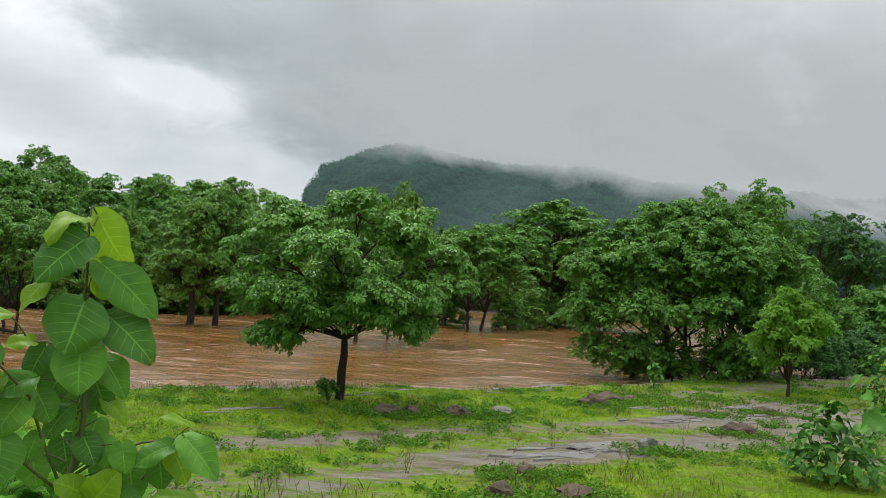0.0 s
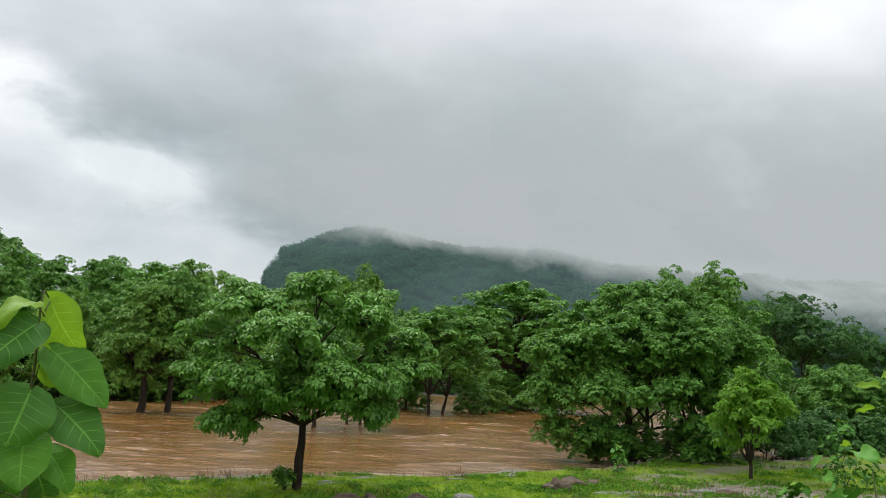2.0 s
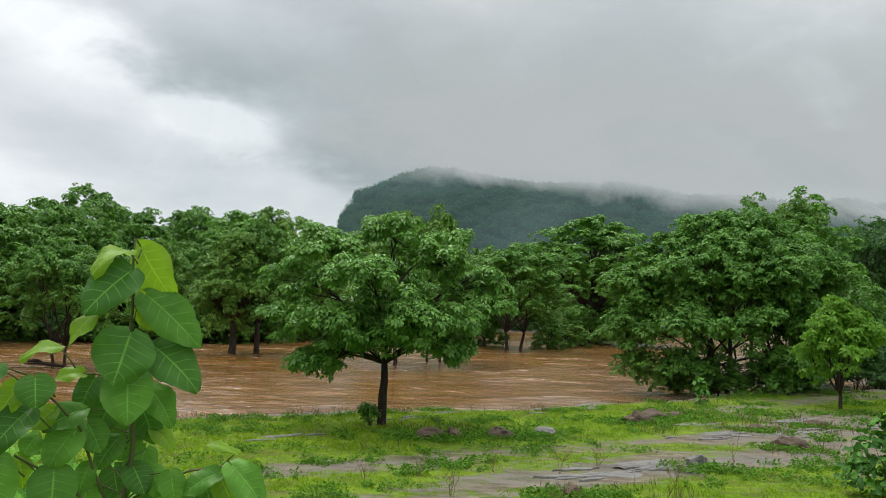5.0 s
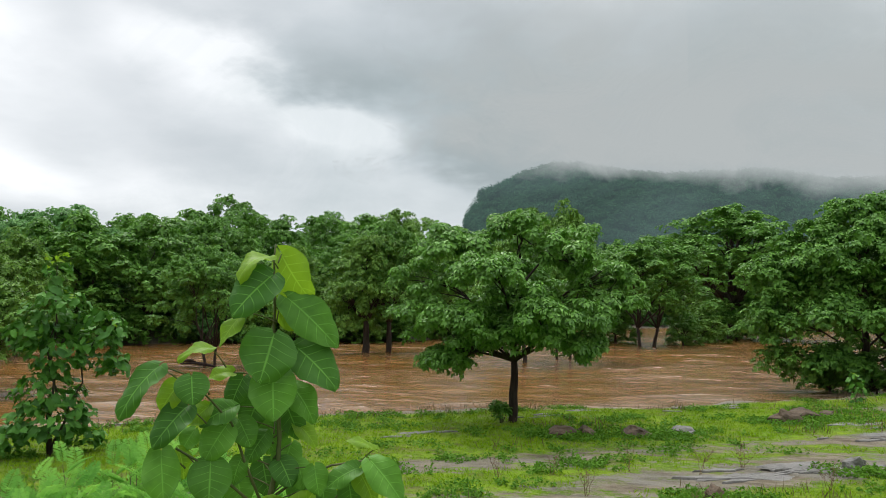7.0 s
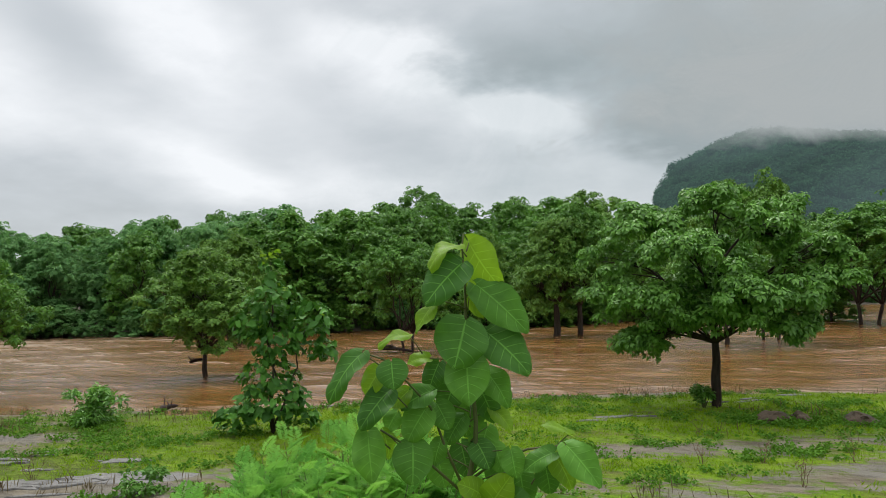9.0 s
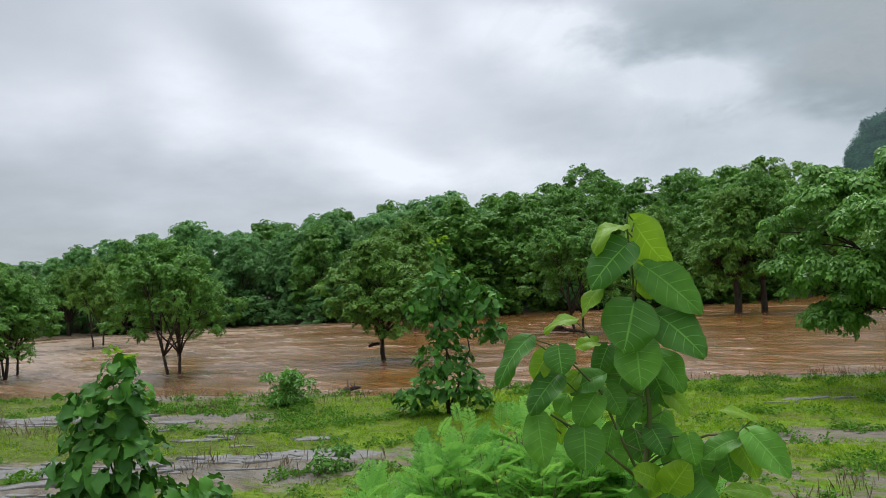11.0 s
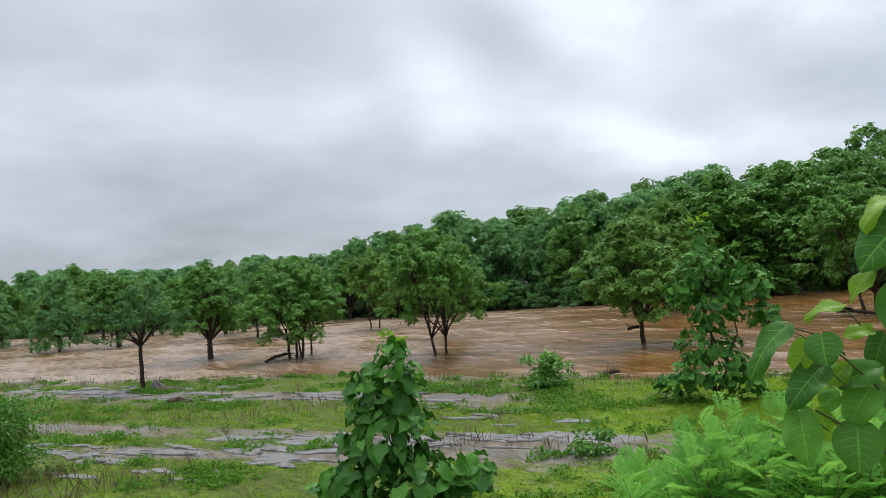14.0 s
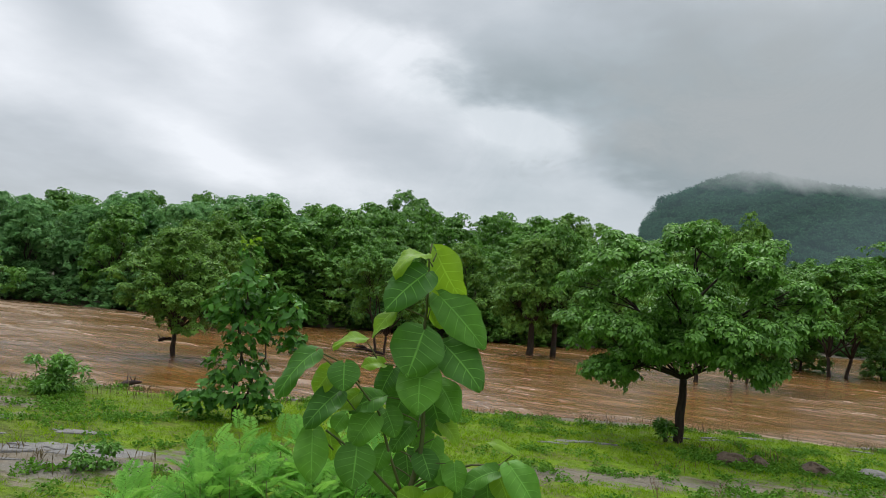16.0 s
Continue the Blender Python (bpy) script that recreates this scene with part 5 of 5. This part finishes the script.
boulder(-17.7, 4.1, 0.14, 0.12, 18, SLATE, "small dark stone on the turf")


def slab(u, v, length, wide, thick, seed):
    """A flat ledge of bedrock with a broken rim."""
    rng = random.Random(seed)
    n = rng.randint(11, 16)
    V, F = [], []
    rim = []
    for i in range(n):
        a = 2 * math.pi * i / n
        k = rng.uniform(0.5, 1.2)
        rim.append((math.cos(a) * length * 0.5 * k, math.sin(a) * wide * 0.5 * k))
    tilt = rng.uniform(-0.03, 0.03)
    for scale, z in ((1.04, -thick), (1.0, thick * 0.55), (0.93, thick), (0.5, thick * 1.08)):
        for x, y in rim:
            V.append((x * scale, y * scale, z + tilt * x + rng.uniform(-0.1, 0.1) * thick))
    for r in range(3):
        for i in range(n):
            j = (i + 1) % n
            F.append((r * n + i, r * n + j, (r + 1) * n + j, (r + 1) * n + i))
    F.append(tuple(3 * n + i for i in range(n)))
    F.append(tuple(reversed(range(n))))
    ob = new("flat_rock", mesh_of("flat_rock", V, F, SLATE))
    x, y = to_xy(u, v)
    ob.matrix_basis = pose(x, y, land(u, v) - 0.005, srng.uniform(-2, 3), srng.uniform(-1.5, 1.5), math.degrees(RIVER_TURN) + rng.uniform(-14, 14))
    return tagged(ob, "flat wet grey rock ledge set in the turf", "rock", "rock ledges on the bank")


srng = random.Random(77)
for cu, cv, du, dv, n, big in ((13.9, 15.0, 2.0, 0.6, 7, 1.6), (-6.6, 17.3, 2.2, 0.35, 6, 1.7), (-6.6, 15.9, 1.6, 0.35, 4, 1.2),
                              (-12.4, 15.6, 3.4, 1.0, 13, 1.5), (-12.0, 13.9, 1.8, 0.5, 5, 1.1), (-19.0, 13.6, 3.0, 0.8, 8, 1.4),
                              (-22.0, 21.5, 4.0, 0.7, 9, 1.8), (-29.5, 23.6, 5.0, 1.4, 16, 1.9), (-14.8, 22.3, 3.5, 0.8, 9, 1.4),
                              (24.5, 20.2, 3.5, 0.8, 9, 1.7), (21.0, 17.5, 4.0, 1.2, 10, 1.3), (6.6, 22.6, 4.0, 0.4, 4, 1.0),
                              (-9.5, 19.5, 3.0, 1.2, 7, 1.1), (-15.0, 14.3, 3.6, 0.7, 16, 1.3), (-19.5, 13.7, 2.5, 0.5, 8, 1.3), (-24.0, 22.9, 7.0, 0.8, 20, 1.7), (-34.0, 24.2, 5.0, 0.9, 12, 1.9), (-11.5, 16.2, 2.2, 0.6, 10, 1.2), (-7.0, 17.2, 1.6, 0.6, 8, 1.1), (-15.5, 12.2, 2.4, 0.6, 7, 0.9), (14.0, 15.2, 2.4, 0.5, 8, 1.3), (3.0, 11.0, 2.2, 0.6, 6, 1.0), (28.0, 16.0, 4.0, 2.0, 10, 1.2), (16.0, 25.6, 6.0, 0.6, 8, 1.3),
                              (-1.5, 26.6, 4.5, 0.5, 7, 1.3)):
    for i in range(n):
        L = big * srng.uniform(0.5, 1.7)
        slab(cu + srng.uniform(-du, du), cv + srng.uniform(-dv, dv), L, L * srng.uniform(0.16, 0.34), srng.uniform(0.02, 0.05), srng.randint(0, 9999))


# ---- dead weeds ----
def dead_weed(x, y, h, seed):
    """A bare, branching stalk left from the dry season."""
    rng = random.Random(seed)
    root = new("dead_weed")
    root.location = (x, y, ground_z(x, y) - 0.02)
    for s in range(rng.randint(3, 6)):
        V, F = [], []
        tip = Vector((rng.uniform(-0.45, 0.45) * h, rng.uniform(-0.45, 0.45) * h, h * rng.uniform(0.6, 1.0)))
        path = bend((rng.uniform(-0.05, 0.05), rng.uniform(-0.05, 0.05), 0), tip, 5, 0.05, rng, 0.05)
        tube(V, F, path, [0.006, 0.005, 0.0045, 0.004, 0.003, 0.002], 4)
        for i in range(5):
            p0 = path[rng.choice((2, 3, 4))]
            p1 = p0 + Vector((rng.uniform(-0.3, 0.3), rng.uniform(-0.3, 0.3), rng.uniform(0.05, 0.3))) * h
            tube(V, F, bend(p0, p1, 2, 0.0, rng), [0.0035, 0.003, 0.002], 4)
        part("stalk", mesh_of("stalk", V, F, DRY_WOOD), root)
    return tagged(root, "bare brown branching weed stalks in the grass", "weed", "dead weeds on the bank")


DRY_WOOD = bark("dry_wood", (0.12, 0.066, 0.042), (0.25, 0.155, 0.10))
drng = random.Random(31)
for x, y in ((-1.2, 18.6), (0.6, 18.9), (2.0, 19.4), (3.4, 20.4), (-2.6, 17.6), (4.6, 18.2), (7.2, 21.5), (-16.0, 10.9), (-21.5, 5.2), (-18.4, 3.6), (-24.6, 8.2), (-10.6, 12.2),
             (-19.6, 2.0), (-27.6, 9.6), (-8.8, 14.6), (12.2, 21.4), (1.6, 15.9), (-0.4, 16.4), (-22.6, 14.4), (-29.8, 7.2), (9.6, 19.6), (-20.2, 1.2), (-18.9, 0.9)):
    dead_weed(x + drng.uniform(-0.2, 0.2), y + drng.uniform(-0.2, 0.2), drng.uniform(0.45, 0.95), drng.randint(0, 999))


# ---- driftwood ----
def driftwood(x, y, z, length, seed, label):
    rng = random.Random(seed)
    V, F = [], []
    a = rng.uniform(0, 6)
    e = Vector((math.cos(a), math.sin(a), 0.1)) * length * 0.5
    tube(V, F, bend(-e, e, 6, 0.05, rng, 0.05), [0.07, 0.1, 0.11, 0.1, 0.09, 0.07, 0.03], 7, 0.15, rng)
    for i in range(4):
        p = e * rng.uniform(-0.6, 0.8)
        tube(V, F, bend(p, p + Vector((rng.uniform(-0.4, 0.4), rng.uniform(-0.4, 0.4), rng.uniform(0.15, 0.45))), 3, 0.0, rng), [0.04, 0.03, 0.02, 0.01], 5)
    ob = new("driftwood", mesh_of("driftwood", V, F, BARK_WET, True))
    ob.location = (x, y, z)
    return tagged(ob, label, "driftwood")


driftwood(-23.4, 21.6, -0.42, 1.0, 3, "dark broken log floating in the flood")
driftwood(-28.4, 48.0, -0.35, 2.4, 5, "tangled dark branches caught against a flooded tree")
driftwood(-28.9, 47.7, -0.1, 1.8, 6, "tangled dark branches caught against a flooded tree")
driftwood(-49.8, 16.2, -0.35, 2.6, 7, "fallen dark branch caught between flooded trunks")
driftwood(-31.3, 31.0, 0.4, 0.9, 8, "debris hung up on a flooded trunk")


# ---- grass, weeds and dry stalks ----
def scatter(n, seed, accept, u0=-46, u1=42, v0=4.5, v1=28.5):
    rng = random.Random(seed)
    out = []
    while len(out) < n:
        u, v = rng.uniform(u0, u1), rng.uniform(v0, v1)
        if v < near_edge(u) - 0.3 and accept(u, v, rng):
            out.append((*to_xy(u, v), land(u, v)))
    return np.array(out)


def blades_at(name, P, per, spread_r, hgt, wid, mat, seed, lean=0.5):
    rs = np.random.RandomState(seed)
    n = len(P) * per
    B = np.repeat(P, per, 0) + np.c_[rs.normal(size=(n, 2)) * spread_r, np.full(n, -0.015)]
    D = np.c_[rs.normal(size=(n, 2)) * lean, np.ones(n)]
    N = np.c_[rs.normal(size=(n, 2)), np.zeros(n)]
    s = rs.uniform(0.5, 1.3, n)
    return leaf_cloud(name, B, D, N, hgt * s, wid * s, mat)


P = scatter(17000, 21, lambda u, v, r: bareness(u, v) < r.uniform(0.15, 0.55) and r.random() > rankness(u, v))
tagged(new("grass", blades_at("grass", P, 6, 0.09, 0.11, 0.022, GRASS, 1, 0.7)), "short bright green grass on the bank", "grass", kind="stuff")

# low broad weeds in patches and round the boulders
rs0 = np.random.RandomState(2)
ROCKS = [(o.location.x, o.location.y) for o in scene.objects if o.name.startswith("boulder")]
rs = np.random.RandomState(9)
W0 = scatter(1000, 22, lambda u, v, r: noise.noise(Vector((u * 0.22, v * 0.5, 1.5))) + 0.5 * noise.noise(Vector((u * 0.9, v * 1.5, 4.5))) > 0.02 and bareness(u, v) < 0.7)
W0 = np.concatenate([W0] + [np.array([(bx + rs0.normal() * 0.6, by - 0.35 + rs0.normal() * 0.3, ground_z(bx, by)) for _ in range(11)]) for bx, by in ROCKS])
W1 = np.repeat(W0, 9, 0) + np.c_[rs.normal(size=(len(W0) * 9, 2)) * 0.28, np.full(len(W0) * 9, 0.06)]
tagged(new("weeds", leaf_cloud("weeds", *crown_leaves(rs, W1, rs.uniform(0.06, 0.17, len(W1)), 14, 0.09, 0.06, 0.8, 0.1), WEED)), "low leafy green weeds in the turf", "weeds", kind="stuff")

S0 = scatter(800, 23, lambda u, v, r: (v > near_edge(u) - 3.0 and r.random() < 0.8) or (noise.noise(Vector((u * 0.15, v * 0.3, 7.5))) > 0.22))
tagged(new("dry_stalks", blades_at("dry_stalks", S0, 9, 0.25, 0.32, 0.007, DRY, 4, 0.25)), "thin reddish dry stalks standing in the grass", "weeds", kind="stuff")
S1 = scatter(34, 24, lambda u, v, r: True, -22, -12, 8.0, 11.5)
tagged(new("dry_stalks", blades_at("dry_stalks", S1, 13, 0.25, 0.45, 0.006, DRY, 5, 0.4)), "tangle of dry brown stalks above the bank", "weeds", kind="stuff")
